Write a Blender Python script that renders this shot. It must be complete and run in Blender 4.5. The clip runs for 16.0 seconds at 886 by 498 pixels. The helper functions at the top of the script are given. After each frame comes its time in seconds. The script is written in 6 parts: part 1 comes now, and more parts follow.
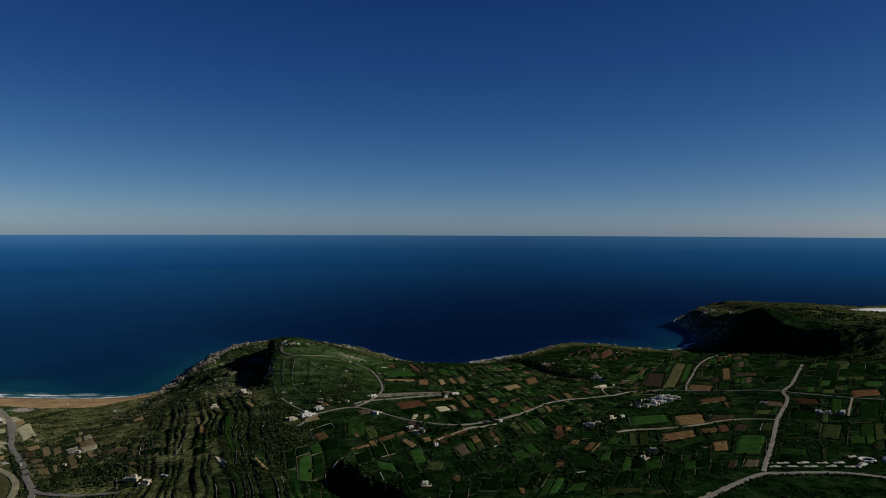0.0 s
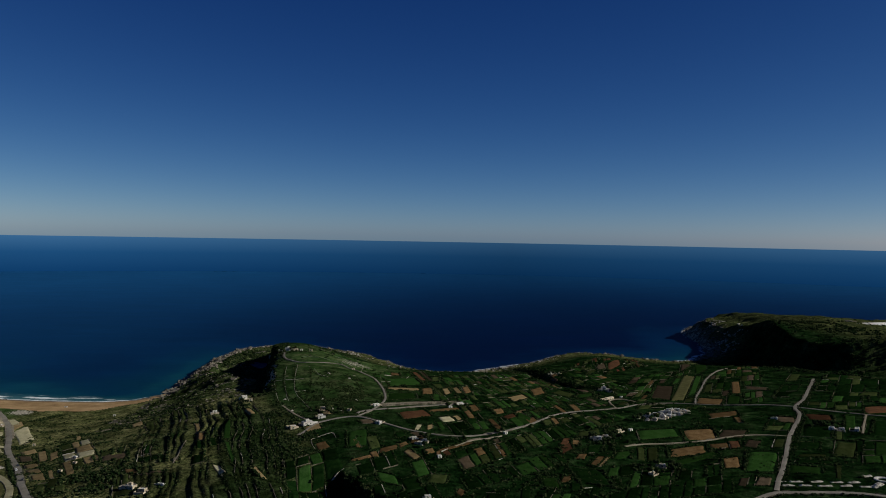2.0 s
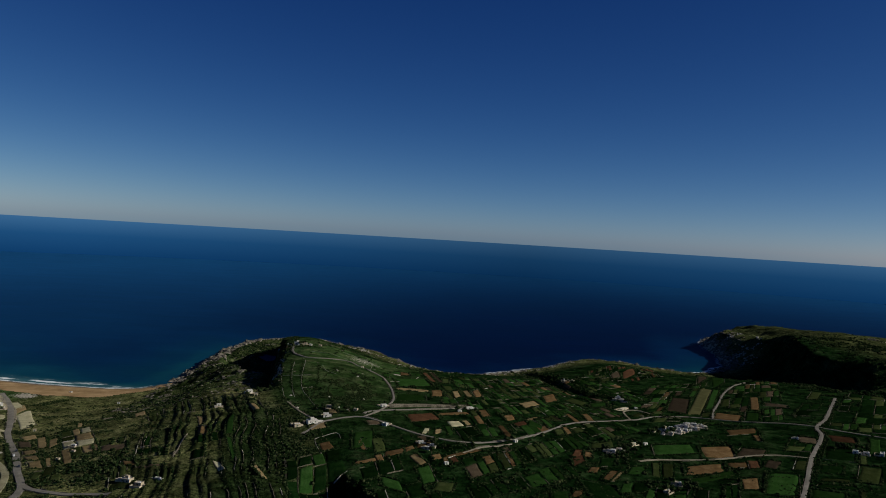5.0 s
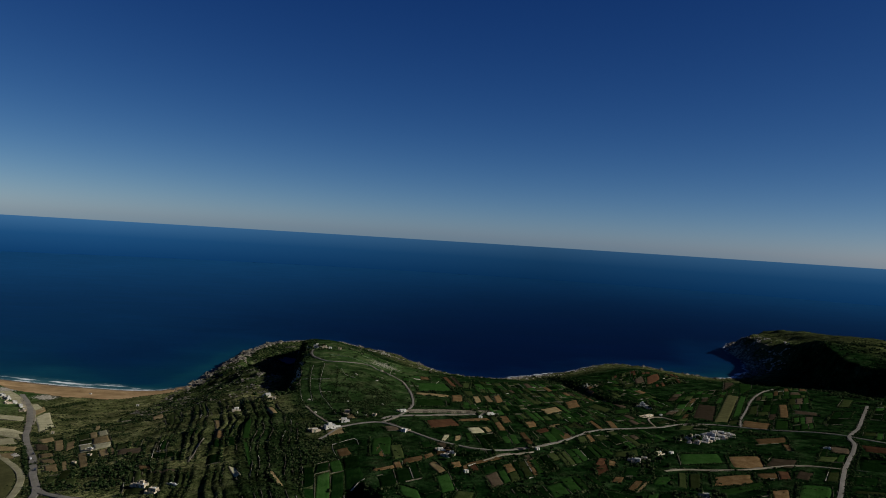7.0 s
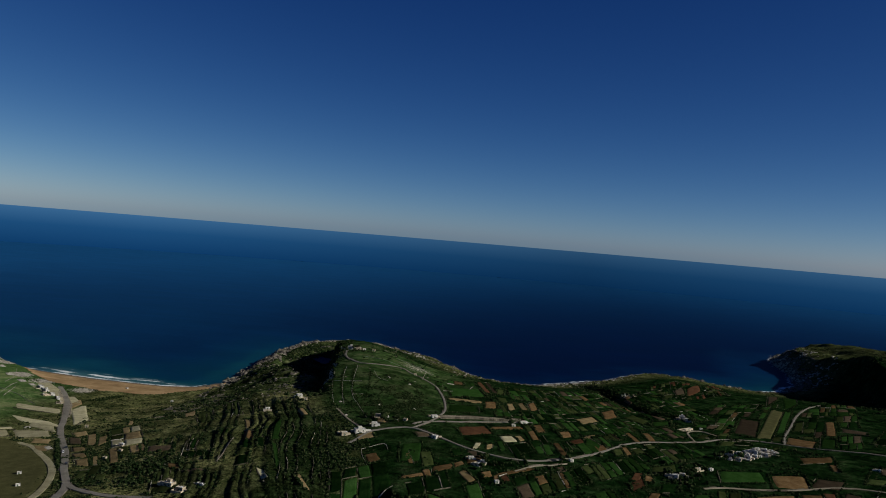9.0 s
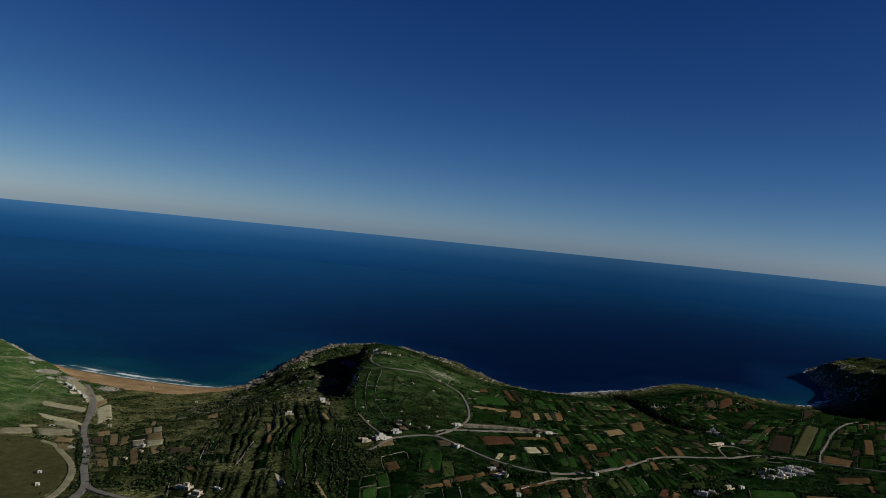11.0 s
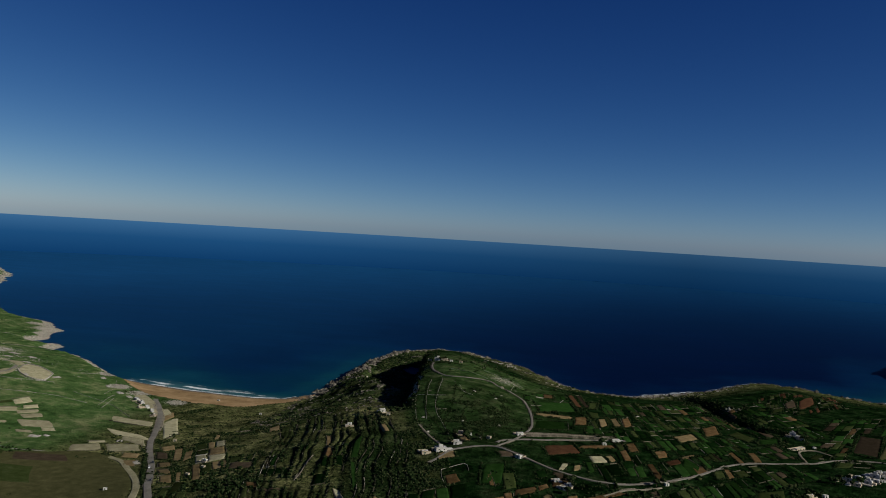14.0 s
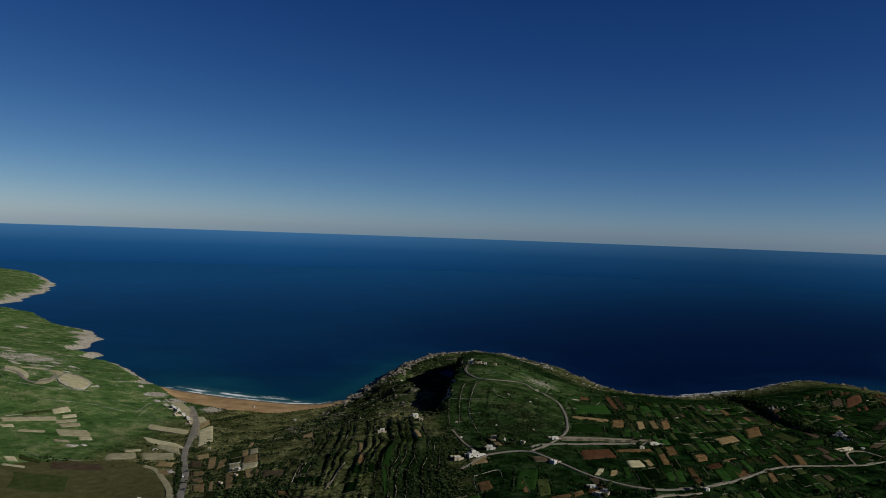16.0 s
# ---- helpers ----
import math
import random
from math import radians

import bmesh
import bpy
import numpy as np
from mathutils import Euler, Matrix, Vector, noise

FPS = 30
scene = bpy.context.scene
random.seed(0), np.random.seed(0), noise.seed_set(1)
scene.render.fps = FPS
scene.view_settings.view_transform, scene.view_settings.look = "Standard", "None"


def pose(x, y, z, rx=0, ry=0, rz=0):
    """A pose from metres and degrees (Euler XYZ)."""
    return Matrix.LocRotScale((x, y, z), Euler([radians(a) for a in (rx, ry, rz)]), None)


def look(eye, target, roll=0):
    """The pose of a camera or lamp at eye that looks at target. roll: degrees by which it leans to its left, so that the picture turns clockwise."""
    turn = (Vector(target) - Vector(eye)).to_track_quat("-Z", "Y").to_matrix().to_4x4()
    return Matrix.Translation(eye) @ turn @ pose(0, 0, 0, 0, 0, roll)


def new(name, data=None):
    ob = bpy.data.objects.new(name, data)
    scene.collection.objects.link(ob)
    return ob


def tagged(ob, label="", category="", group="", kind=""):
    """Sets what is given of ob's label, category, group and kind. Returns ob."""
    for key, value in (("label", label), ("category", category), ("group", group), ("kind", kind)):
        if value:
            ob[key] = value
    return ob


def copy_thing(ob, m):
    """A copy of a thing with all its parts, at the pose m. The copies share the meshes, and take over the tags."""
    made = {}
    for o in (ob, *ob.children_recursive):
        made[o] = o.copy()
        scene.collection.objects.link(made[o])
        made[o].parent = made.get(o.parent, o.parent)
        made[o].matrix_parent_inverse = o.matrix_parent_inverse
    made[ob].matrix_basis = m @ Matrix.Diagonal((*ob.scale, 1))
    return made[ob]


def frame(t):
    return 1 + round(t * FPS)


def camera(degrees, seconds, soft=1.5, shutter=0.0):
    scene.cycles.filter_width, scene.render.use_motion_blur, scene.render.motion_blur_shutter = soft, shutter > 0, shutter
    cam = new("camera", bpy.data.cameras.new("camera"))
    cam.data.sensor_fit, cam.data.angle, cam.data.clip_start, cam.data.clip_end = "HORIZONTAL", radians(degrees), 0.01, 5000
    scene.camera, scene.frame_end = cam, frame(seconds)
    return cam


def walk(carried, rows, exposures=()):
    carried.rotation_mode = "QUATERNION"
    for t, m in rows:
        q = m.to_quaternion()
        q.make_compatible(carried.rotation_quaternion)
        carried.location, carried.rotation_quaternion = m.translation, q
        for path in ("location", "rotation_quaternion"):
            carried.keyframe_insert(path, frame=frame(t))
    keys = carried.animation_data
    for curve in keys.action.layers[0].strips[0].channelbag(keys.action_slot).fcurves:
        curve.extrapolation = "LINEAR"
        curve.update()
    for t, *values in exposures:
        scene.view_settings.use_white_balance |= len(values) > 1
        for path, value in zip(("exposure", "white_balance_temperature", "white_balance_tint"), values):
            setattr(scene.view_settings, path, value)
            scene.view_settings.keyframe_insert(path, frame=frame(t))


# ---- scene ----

# ---- camera ----
PATH = [
    (0.0, look((-0.00, -0.00, 240.00), (97.61, 994.89, 214.28), 0.212)),
    (0.5, look((0.29, 3.68, 240.07), (63.73, 1001.57, 225.89), 0.588)),
    (1.0, look((0.57, 7.38, 240.13), (95.44, 1002.59, 216.33), 0.695)),
    (1.5, look((0.88, 11.12, 240.20), (117.25, 1004.09, 218.77), 0.726)),
    (2.0, look((1.21, 14.88, 240.26), (90.80, 1010.70, 222.60), 1.042)),
    (2.5, look((1.57, 18.69, 240.29), (106.12, 1012.93, 216.86), 1.422)),
    (3.0, look((1.93, 22.53, 240.30), (101.26, 1017.35, 218.48), 2.138)),
    (3.5, look((2.29, 26.40, 240.31), (102.92, 1021.17, 222.84), 1.551)),
    (4.0, look((2.64, 30.26, 240.31), (73.71, 1027.56, 222.01), 1.910)),
    (4.2, look((2.78, 31.80, 240.32), (69.91, 1029.29, 217.82), 3.090)),
    (6.3, look((4.05, 47.56, 240.28), (73.08, 1045.05, 224.31), 3.598)),
    (6.5, look((4.39, 48.99, 240.35), (65.49, 1046.95, 221.72), 3.722)),
    (7.0, look((5.29, 52.55, 240.55), (47.05, 1051.50, 221.37), 3.553)),
    (7.5, look((6.28, 56.09, 240.79), (36.76, 1055.41, 220.15), 3.013)),
    (8.0, look((7.34, 59.60, 241.05), (12.79, 1059.34, 219.07), 4.258)),
    (10.5, look((13.71, 76.43, 242.98), (-12.65, 1075.95, 226.58), 5.256)),
    (11.0, look((15.13, 79.57, 243.49), (-34.83, 1078.14, 224.24), 5.685)),
    (11.5, look((16.58, 82.69, 244.01), (-58.26, 1079.72, 225.71), 4.170)),
    (12.0, look((18.03, 85.81, 244.56), (-76.42, 1081.17, 226.20), 7.499)),
    (12.5, look((19.50, 88.90, 245.13), (-63.83, 1085.27, 227.59), 5.062)),
    (13.0, look((21.01, 91.96, 245.74), (-86.10, 1086.13, 233.21), 4.604)),
    (13.5, look((22.54, 94.97, 246.36), (-94.63, 1088.00, 233.60), 4.436)),
    (14.0, look((24.08, 97.94, 246.98), (-109.37, 1088.73, 224.00), 3.469)),
    (14.5, look((25.58, 100.88, 247.58), (-142.20, 1086.43, 224.34), 5.062)),
    (15.0, look((27.00, 103.80, 248.15), (-159.16, 1086.11, 227.80), 1.014)),
    (15.5, look((28.31, 106.72, 248.69), (-145.77, 1091.28, 230.37), -0.238)),
    (16.0, look((29.55, 109.65, 249.23), (-149.71, 1093.14, 224.37), 2.054)),
]
FOV = 58.73
cam = camera(FOV, 16.0, soft=0.95)
walk(cam, PATH)

# ---- light ----
SUN_AZ, SUN_EL = radians(102), radians(27)      # azimuth from +y towards +x
world = bpy.data.worlds.new("sky")
scene.world = world
world.use_nodes = True
wn = world.node_tree.nodes
sky = wn.new("ShaderNodeTexSky")
sky.sky_type, sky.sun_disc = "NISHITA", False
sky.sun_elevation, sky.sun_rotation = SUN_EL, SUN_AZ
sky.altitude, sky.air_density, sky.dust_density, sky.ozone_density = 300, 0.42, 0.4, 1.3
parts_of, joined = wn.new("ShaderNodeSeparateColor"), wn.new("ShaderNodeCombineColor")   # a clear, deep winter sky
world.node_tree.links.new(sky.outputs[0], parts_of.inputs[0])
for k, (scale, power, gain) in enumerate(((0.412, 1.98, 0.68), (0.442, 1.45, 0.795), (0.446, 0.97, 1.3))):
    chain = parts_of.outputs[k]
    for op, v in (("MULTIPLY", scale), ("POWER", power), ("MULTIPLY", gain)):
        node = wn.new("ShaderNodeMath")
        node.operation, node.inputs[1].default_value = op, v
        world.node_tree.links.new(chain, node.inputs[0])
        chain = node.outputs[0]
    world.node_tree.links.new(chain, joined.inputs[k])
world.node_tree.links.new(joined.outputs[0], wn["Background"].inputs[0])
wn["Background"].inputs[1].default_value = 0.1
sun = new("sun", bpy.data.lights.new("sun", "SUN"))
sun.data.energy, sun.data.angle, sun.data.color = 4.8, radians(0.5), (1.0, 0.97, 0.87)
sun_way = Vector((math.sin(SUN_AZ) * math.cos(SUN_EL), math.cos(SUN_AZ) * math.cos(SUN_EL), math.sin(SUN_EL)))
sun.matrix_world = look(sun_way * 2000, (0, 0, 0))
scene.view_settings.exposure = 0.0

# ---- materials ----
def material(name, build, rough=0.9):
    """A node material; build(tree) returns the colour socket, and a height socket or None."""
    m = bpy.data.materials.new(name)
    m.use_nodes = True
    t = m.node_tree
    bsdf = t.nodes["Principled BSDF"]
    bsdf.inputs["Roughness"].default_value = rough
    bsdf.inputs["Specular IOR Level"].default_value = 0.5 if rough < 0.85 else 0.0
    colour, height, strength, distance = build(t)
    t.links.new(colour, bsdf.inputs["Base Color"])
    if height is not None:
        b = t.nodes.new("ShaderNodeBump")
        b.inputs["Strength"].default_value, b.inputs["Distance"].default_value = strength, distance
        t.links.new(height, b.inputs["Height"])
        t.links.new(b.outputs[0], bsdf.inputs["Normal"])
    return m


def place(t, kind="Object"):
    return t.nodes.new("ShaderNodeTexCoord").outputs[kind]


def noise_of(t, where, size, detail=4.0, rough=0.6):
    """Noise with features of about size metres."""
    n = t.nodes.new("ShaderNodeTexNoise")
    n.inputs["Scale"].default_value, n.inputs["Detail"].default_value, n.inputs["Roughness"].default_value = 1.0 / size, detail, rough
    t.links.new(where, n.inputs["Vector"])
    return n.outputs["Fac"]


def ramp(t, fac, *stops):
    r = t.nodes.new("ShaderNodeValToRGB")
    e = r.color_ramp.elements
    while len(e) < len(stops):
        e.new(0.5)
    for el, (p, c) in zip(e, stops):
        el.position, el.color = p, (*c, 1) if len(c) == 3 else c
    t.links.new(fac, r.inputs[0])
    return r.outputs[0]


def grey(a):
    return (a, a, a)


def mix(t, fac, a, b, how="MIX"):
    m = t.nodes.new("ShaderNodeMix")
    m.data_type, m.blend_type = "RGBA", how
    for sock, v in ((m.inputs[0], fac), (m.inputs[6], a), (m.inputs[7], b)):
        if isinstance(v, (int, float)):
            sock.default_value = v
        elif isinstance(v, tuple):
            sock.default_value = (*v, 1)
        else:
            t.links.new(v, sock)
    return m.outputs[2]


def calc(t, op, a, b=0.0):
    m = t.nodes.new("ShaderNodeMath")
    m.operation = op
    for sock, v in zip(m.inputs, (a, b)):
        if isinstance(v, (int, float)):
            sock.default_value = v
        else:
            t.links.new(v, sock)
    return m.outputs[0]


def per_object(t, low, high):
    r = t.nodes.new("ShaderNodeMapRange")
    r.inputs[3].default_value, r.inputs[4].default_value = low, high
    t.links.new(t.nodes.new("ShaderNodeObjectInfo").outputs["Random"], r.inputs[0])
    return r.outputs[0]


def per_island(t, low, high):
    r = t.nodes.new("ShaderNodeMapRange")
    r.inputs[3].default_value, r.inputs[4].default_value = low, high
    t.links.new(t.nodes.new("ShaderNodeNewGeometry").outputs["Random Per Island"], r.inputs[0])
    return r.outputs[0]


def brighten(t, colour, fac):
    h = t.nodes.new("ShaderNodeHueSaturation")
    t.links.new(colour, h.inputs["Color"])
    t.links.new(fac, h.inputs["Value"])
    return h.outputs[0]


def split_mask(t):
    a = t.nodes.new("ShaderNodeAttribute")
    a.attribute_name = "cover"
    s = t.nodes.new("ShaderNodeSeparateColor")
    t.links.new(a.outputs["Color"], s.inputs[0])
    return s.outputs[0], s.outputs[1], s.outputs[2]


def ground_look(t):
    w = place(t)
    dry, rock, west = split_mask(t)
    big, mid, small = noise_of(t, w, 90), noise_of(t, w, 16, 6), noise_of(t, w, 2.5, 5, 0.7)
    green = ramp(t, mid, (0.3, (0.0012, 0.0042, 0.0012)), (0.45, (0.0038, 0.013, 0.0032)), (0.58, (0.0105, 0.025, 0.0075)), (0.72, (0.03, 0.042, 0.018)))
    pasture = ramp(t, calc(t, "ADD", calc(t, "MULTIPLY", mid, 0.6), calc(t, "MULTIPLY", noise_of(t, w, 45, 3), 0.4)), (0.34, (0.026, 0.06, 0.016)), (0.5, (0.064, 0.114, 0.034)), (0.64, (0.17, 0.188, 0.085)))
    green = mix(t, west, green, pasture)
    patchy = calc(t, "ADD", calc(t, "MULTIPLY", small, 0.5), calc(t, "MULTIPLY", mid, 0.5))
    scrub = ramp(t, patchy, (0.36, (0.012, 0.018, 0.006)), (0.44, (0.068, 0.082, 0.028)), (0.53, (0.152, 0.15, 0.06)), (0.64, (0.225, 0.205, 0.1)))
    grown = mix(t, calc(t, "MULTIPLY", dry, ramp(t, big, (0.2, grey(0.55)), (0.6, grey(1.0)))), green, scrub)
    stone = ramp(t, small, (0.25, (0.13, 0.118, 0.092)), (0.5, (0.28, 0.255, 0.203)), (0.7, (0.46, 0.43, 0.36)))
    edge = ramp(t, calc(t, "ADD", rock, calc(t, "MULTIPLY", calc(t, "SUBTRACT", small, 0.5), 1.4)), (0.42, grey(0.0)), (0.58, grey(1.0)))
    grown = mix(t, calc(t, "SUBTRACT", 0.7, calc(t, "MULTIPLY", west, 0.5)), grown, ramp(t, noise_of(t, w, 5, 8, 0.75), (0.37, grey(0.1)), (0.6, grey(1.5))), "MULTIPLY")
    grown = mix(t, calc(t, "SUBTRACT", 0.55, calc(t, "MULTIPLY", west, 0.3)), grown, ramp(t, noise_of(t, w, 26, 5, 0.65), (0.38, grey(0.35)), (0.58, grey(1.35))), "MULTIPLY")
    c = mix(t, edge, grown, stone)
    return c, calc(t, "ADD", small, calc(t, "MULTIPLY", mid, 2.0)), 1.0, 2.6


def field_look(a, b, c, furrow=0.0, low=0.5, high=1.55):
    """Soil or crop, in rows along the field's own y."""
    def look_of(t):
        w = place(t)
        n, f = noise_of(t, w, 9, 5), noise_of(t, w, 1.3, 4)
        col = ramp(t, calc(t, "ADD", calc(t, "MULTIPLY", n, 0.65), calc(t, "MULTIPLY", f, 0.35)), (0.32, a), (0.5, b), (0.68, c))
        rows = t.nodes.new("ShaderNodeTexWave")
        rows.bands_direction = "X"
        rows.inputs["Scale"].default_value, rows.inputs["Distortion"].default_value, rows.inputs["Detail"].default_value = 0.3, 3.5, 3.0
        t.links.new(w, rows.inputs["Vector"])
        if furrow:
            col = mix(t, furrow, col, ramp(t, rows.outputs["Fac"], (0.2, grey(0.45)), (0.8, grey(1.15))), "MULTIPLY")
        col = brighten(t, col, per_object(t, low, high))
        return col, calc(t, "ADD", f, calc(t, "MULTIPLY", rows.outputs["Fac"], 0.15)), 0.5, 0.25
    return look_of


def foliage_look(t):
    w = place(t)
    c = ramp(t, per_island(t, 0, 1), (0.0, (0.0033, 0.0078, 0.0025)), (0.5, (0.0092, 0.0185, 0.0062)), (0.82, (0.0235, 0.035, 0.0132)), (1.0, (0.054, 0.06, 0.027)))
    return brighten(t, c, ramp(t, noise_of(t, w, 0.8), (0.3, grey(0.7)), (0.7, grey(1.25)))), None, 0, 0


def rock_look(t):
    w = place(t)
    c = ramp(t, noise_of(t, w, 1.6, 6, 0.7), (0.28, (0.032, 0.029, 0.023)), (0.5, (0.105, 0.093, 0.074)), (0.72, (0.26, 0.238, 0.2)))
    return brighten(t, c, per_island(t, 0.6, 1.2)), noise_of(t, w, 0.7), 0.8, 0.3


def pale_look(t):
    w = place(t)
    c = ramp(t, noise_of(t, w, 1.6, 6, 0.7), (0.28, (0.08, 0.073, 0.06)), (0.5, (0.27, 0.248, 0.21)), (0.7, (0.54, 0.51, 0.455)))
    return brighten(t, c, per_island(t, 0.6, 1.2)), noise_of(t, w, 0.7), 0.8, 0.3


def wall_look(t):
    w = place(t)
    c = ramp(t, noise_of(t, w, 0.8, 5), (0.3, (0.035, 0.032, 0.023)), (0.55, (0.12, 0.108, 0.08)), (0.75, (0.3, 0.27, 0.21)))
    return brighten(t, c, per_island(t, 0.5, 1.1)), noise_of(t, w, 0.35), 0.7, 0.15


def sand_look(t):
    w = place(t)
    big, f = noise_of(t, w, 22, 4), noise_of(t, w, 1.6, 5)
    c = ramp(t, calc(t, "ADD", calc(t, "MULTIPLY", big, 0.7), calc(t, "MULTIPLY", f, 0.3)), (0.34, (0.16, 0.105, 0.053)), (0.5, (0.25, 0.165, 0.083)), (0.66, (0.34, 0.235, 0.125)))
    wet, _, _ = split_mask(t)
    return mix(t, wet, c, (0.13, 0.1, 0.075)), f, 0.5, 0.2


def asphalt_look(a, b, c):
    def look_of(t):
        w = place(t)
        n, f = noise_of(t, w, 14, 5), noise_of(t, w, 1.2, 5)
        return ramp(t, calc(t, "ADD", calc(t, "MULTIPLY", n, 0.6), calc(t, "MULTIPLY", f, 0.4)), (0.33, a), (0.5, b), (0.66, c)), f, 0.3, 0.05
    return look_of


def plaster_look(a, b):
    def look_of(t):
        w = place(t)
        n = noise_of(t, w, 3.5, 6, 0.7)
        return brighten(t, ramp(t, n, (0.32, a), (0.6, b)), per_object(t, 0.8, 1.1)), noise_of(t, w, 0.4), 0.3, 0.05
    return look_of


def flat_look(c, spread=0.25):
    def look_of(t):
        lo, hi = tuple(v * (1 - spread) for v in c), tuple(min(1, v * (1 + spread)) for v in c)
        return ramp(t, noise_of(t, place(t), 0.9, 5), (0.3, lo), (0.7, hi)), None, 0, 0
    return look_of


M = {
    "ground": material("country", ground_look),
    "soil": material("tilled_soil", field_look((0.046, 0.027, 0.0112), (0.086, 0.0535, 0.0235), (0.13, 0.086, 0.044), 0.06)),
    "red": material("red_soil", field_look((0.031, 0.0152, 0.0082), (0.056, 0.0278, 0.0145), (0.082, 0.042, 0.022), 0.06)),
    "brown": material("dull_soil", field_look((0.0289, 0.0215, 0.0131), (0.0454, 0.0343, 0.0218), (0.0660, 0.0494, 0.0317), 0.06)),
    "straw": material("dry_stubble", field_look((0.19, 0.172, 0.1), (0.285, 0.262, 0.16), (0.39, 0.36, 0.23), 0.2, 0.7, 1.3)),
    "plough": material("harrowed_soil", field_look((0.036, 0.038, 0.015), (0.056, 0.056, 0.023), (0.088, 0.082, 0.036), 0.22, 0.8, 1.2)),
    "tan": material("dry_tilled_soil", field_look((0.105, 0.076, 0.037), (0.16, 0.118, 0.058), (0.225, 0.172, 0.09), 0.1, 0.65, 1.3)),
    "olive": material("thin_grass", field_look((0.0128, 0.0192, 0.0055), (0.0225, 0.0315, 0.0095), (0.0375, 0.045, 0.0175), 0.12)),
    "green": material("meadow", field_look((0.0011, 0.0043, 0.001), (0.0027, 0.0093, 0.002), (0.0062, 0.0155, 0.0038), 0.1)),
    "lush": material("young_crop", field_look((0.0058, 0.0185, 0.0036), (0.0122, 0.034, 0.0068), (0.0215, 0.0475, 0.0122), 0.16)),
    "foliage": material("scrub_leaves", foliage_look),
    "rock": material("limestone_rock", rock_look),
    "rubble": material("pale_rubble", pale_look),
    "stone_wall": material("dry_stone", wall_look),
    "sand": material("orange_sand", sand_look),
    "road": material("worn_asphalt", asphalt_look((0.105, 0.096, 0.08), (0.15, 0.138, 0.116), (0.205, 0.19, 0.162))),
    "track": material("pale_gravel", asphalt_look((0.115, 0.1, 0.072), (0.18, 0.158, 0.117), (0.25, 0.222, 0.17))),
    "plaster": material("limewashed_wall", plaster_look((0.28, 0.265, 0.23), (0.55, 0.53, 0.48))),
    "ashlar": material("limestone_wall", plaster_look((0.24, 0.2, 0.14), (0.44, 0.37, 0.27))),
    "roof": material("roof_screed", plaster_look((0.22, 0.21, 0.19), (0.5, 0.48, 0.44))),
    "glass": material("dark_glass", flat_look((0.02, 0.025, 0.03)), 0.15),
    "door": material("painted_wood", flat_look((0.07, 0.1, 0.07)), 0.5),
    "bark": material("grey_bark", flat_look((0.09, 0.07, 0.05))),
    "paint_dark": material("dark_car_paint", flat_look((0.02, 0.022, 0.028), 0.05), 0.3),
    "paint_light": material("white_car_paint", flat_look((0.7, 0.7, 0.7), 0.05), 0.3),
    "rubber": material("tyre_rubber", flat_look((0.02, 0.02, 0.02), 0.1)),
    "sheet": material("white_sheeting", flat_look((0.62, 0.63, 0.63), 0.12), 0.5),
}

# ---- the lie of the land ----
# The shore from west to east, at sea level.
SHORE_WEST = [(-3400, 2950), (-2369, 3034), (-2175, 2968), (-1980, 2760), (-1860, 2640), (-1800, 2520), (-1701, 2395),
              (-1651, 2240), (-1582, 2100), (-1560, 1980), (-1480, 1860), (-1346, 1800), (-1240, 1777), (-1125, 1690),
              (-1024, 1660), (-962, 1589), (-930, 1560), (-918, 1502), (-893, 1452), (-903, 1424),
              (-868, 1402), (-846, 1424), (-818, 1394), (-812, 1345), (-742, 1319),
              (-649, 1236), (-600, 1185)]
SHORE_BAY = [(-545, 1165), (-471, 1148), (-419, 1142), (-368, 1138), (-325, 1150), (-300, 1195), (-298, 1240),
             (-296, 1300), (-288, 1370), (-292, 1440), (-282, 1560), (-262, 1650), (-190, 1720), (-110, 1690),
             (-50, 1610), (-10, 1545), (44, 1460), (82, 1400), (120, 1384), (165, 1380), (215, 1415), (256, 1455)]
SHORE_EAST = [(303, 1478), (345, 1530), (420, 1610), (487, 1580), (535, 1540), (590, 1500), (640, 1525), (670, 1570),
              (705, 1620), (760, 1770), (775, 1860), (800, 1960), (850, 2075), (940, 2110), (1100, 2090), (1400, 2080),
              (2200, 2050), (3400, 1950)]
SHORE = np.array(SHORE_WEST + SHORE_BAY + SHORE_EAST, float)
LAND = np.vstack([SHORE, [(3400, -3400), (-3400, -3400)]])
# Heights of the open country: x, y, z.
KNOTS_HILL = [(-19, 779, 64), (-52, 769, 58), (96, 848, 58), (12, 877, 63), (-118, 1175, 62), (-60, 1000, 66), (-40, 900, 64),
              (45, 1186, 40), (-20, 1300, 30), (-110, 1300, 52), (60, 1340, 10), (-100, 1000, 62), (30, 1050, 56), (-110, 1450, 29)]
KNOTS_WEST = [(-135, 893, 54), (-153, 754, 50), (-222, 737, 36), (-210, 658, 34), (-164, 931, 50), (-179, 1037, 44),
              (-204, 1220, 38), (-222, 1380, 24), (-230, 1500, 9), (-280, 900, 22), (-300, 1060, 4), (-240, 1080, 18), (-265, 1130, 8), (-262, 1200, 11), (-266, 1290, 11), (-275, 1040, 8),
              (-436, 1002, 5), (-350, 820, 15), (-330, 740, 18), (-400, 1090, 5), (-535, 845, 18), (-459, 869, 13), (-464, 731, 21)]
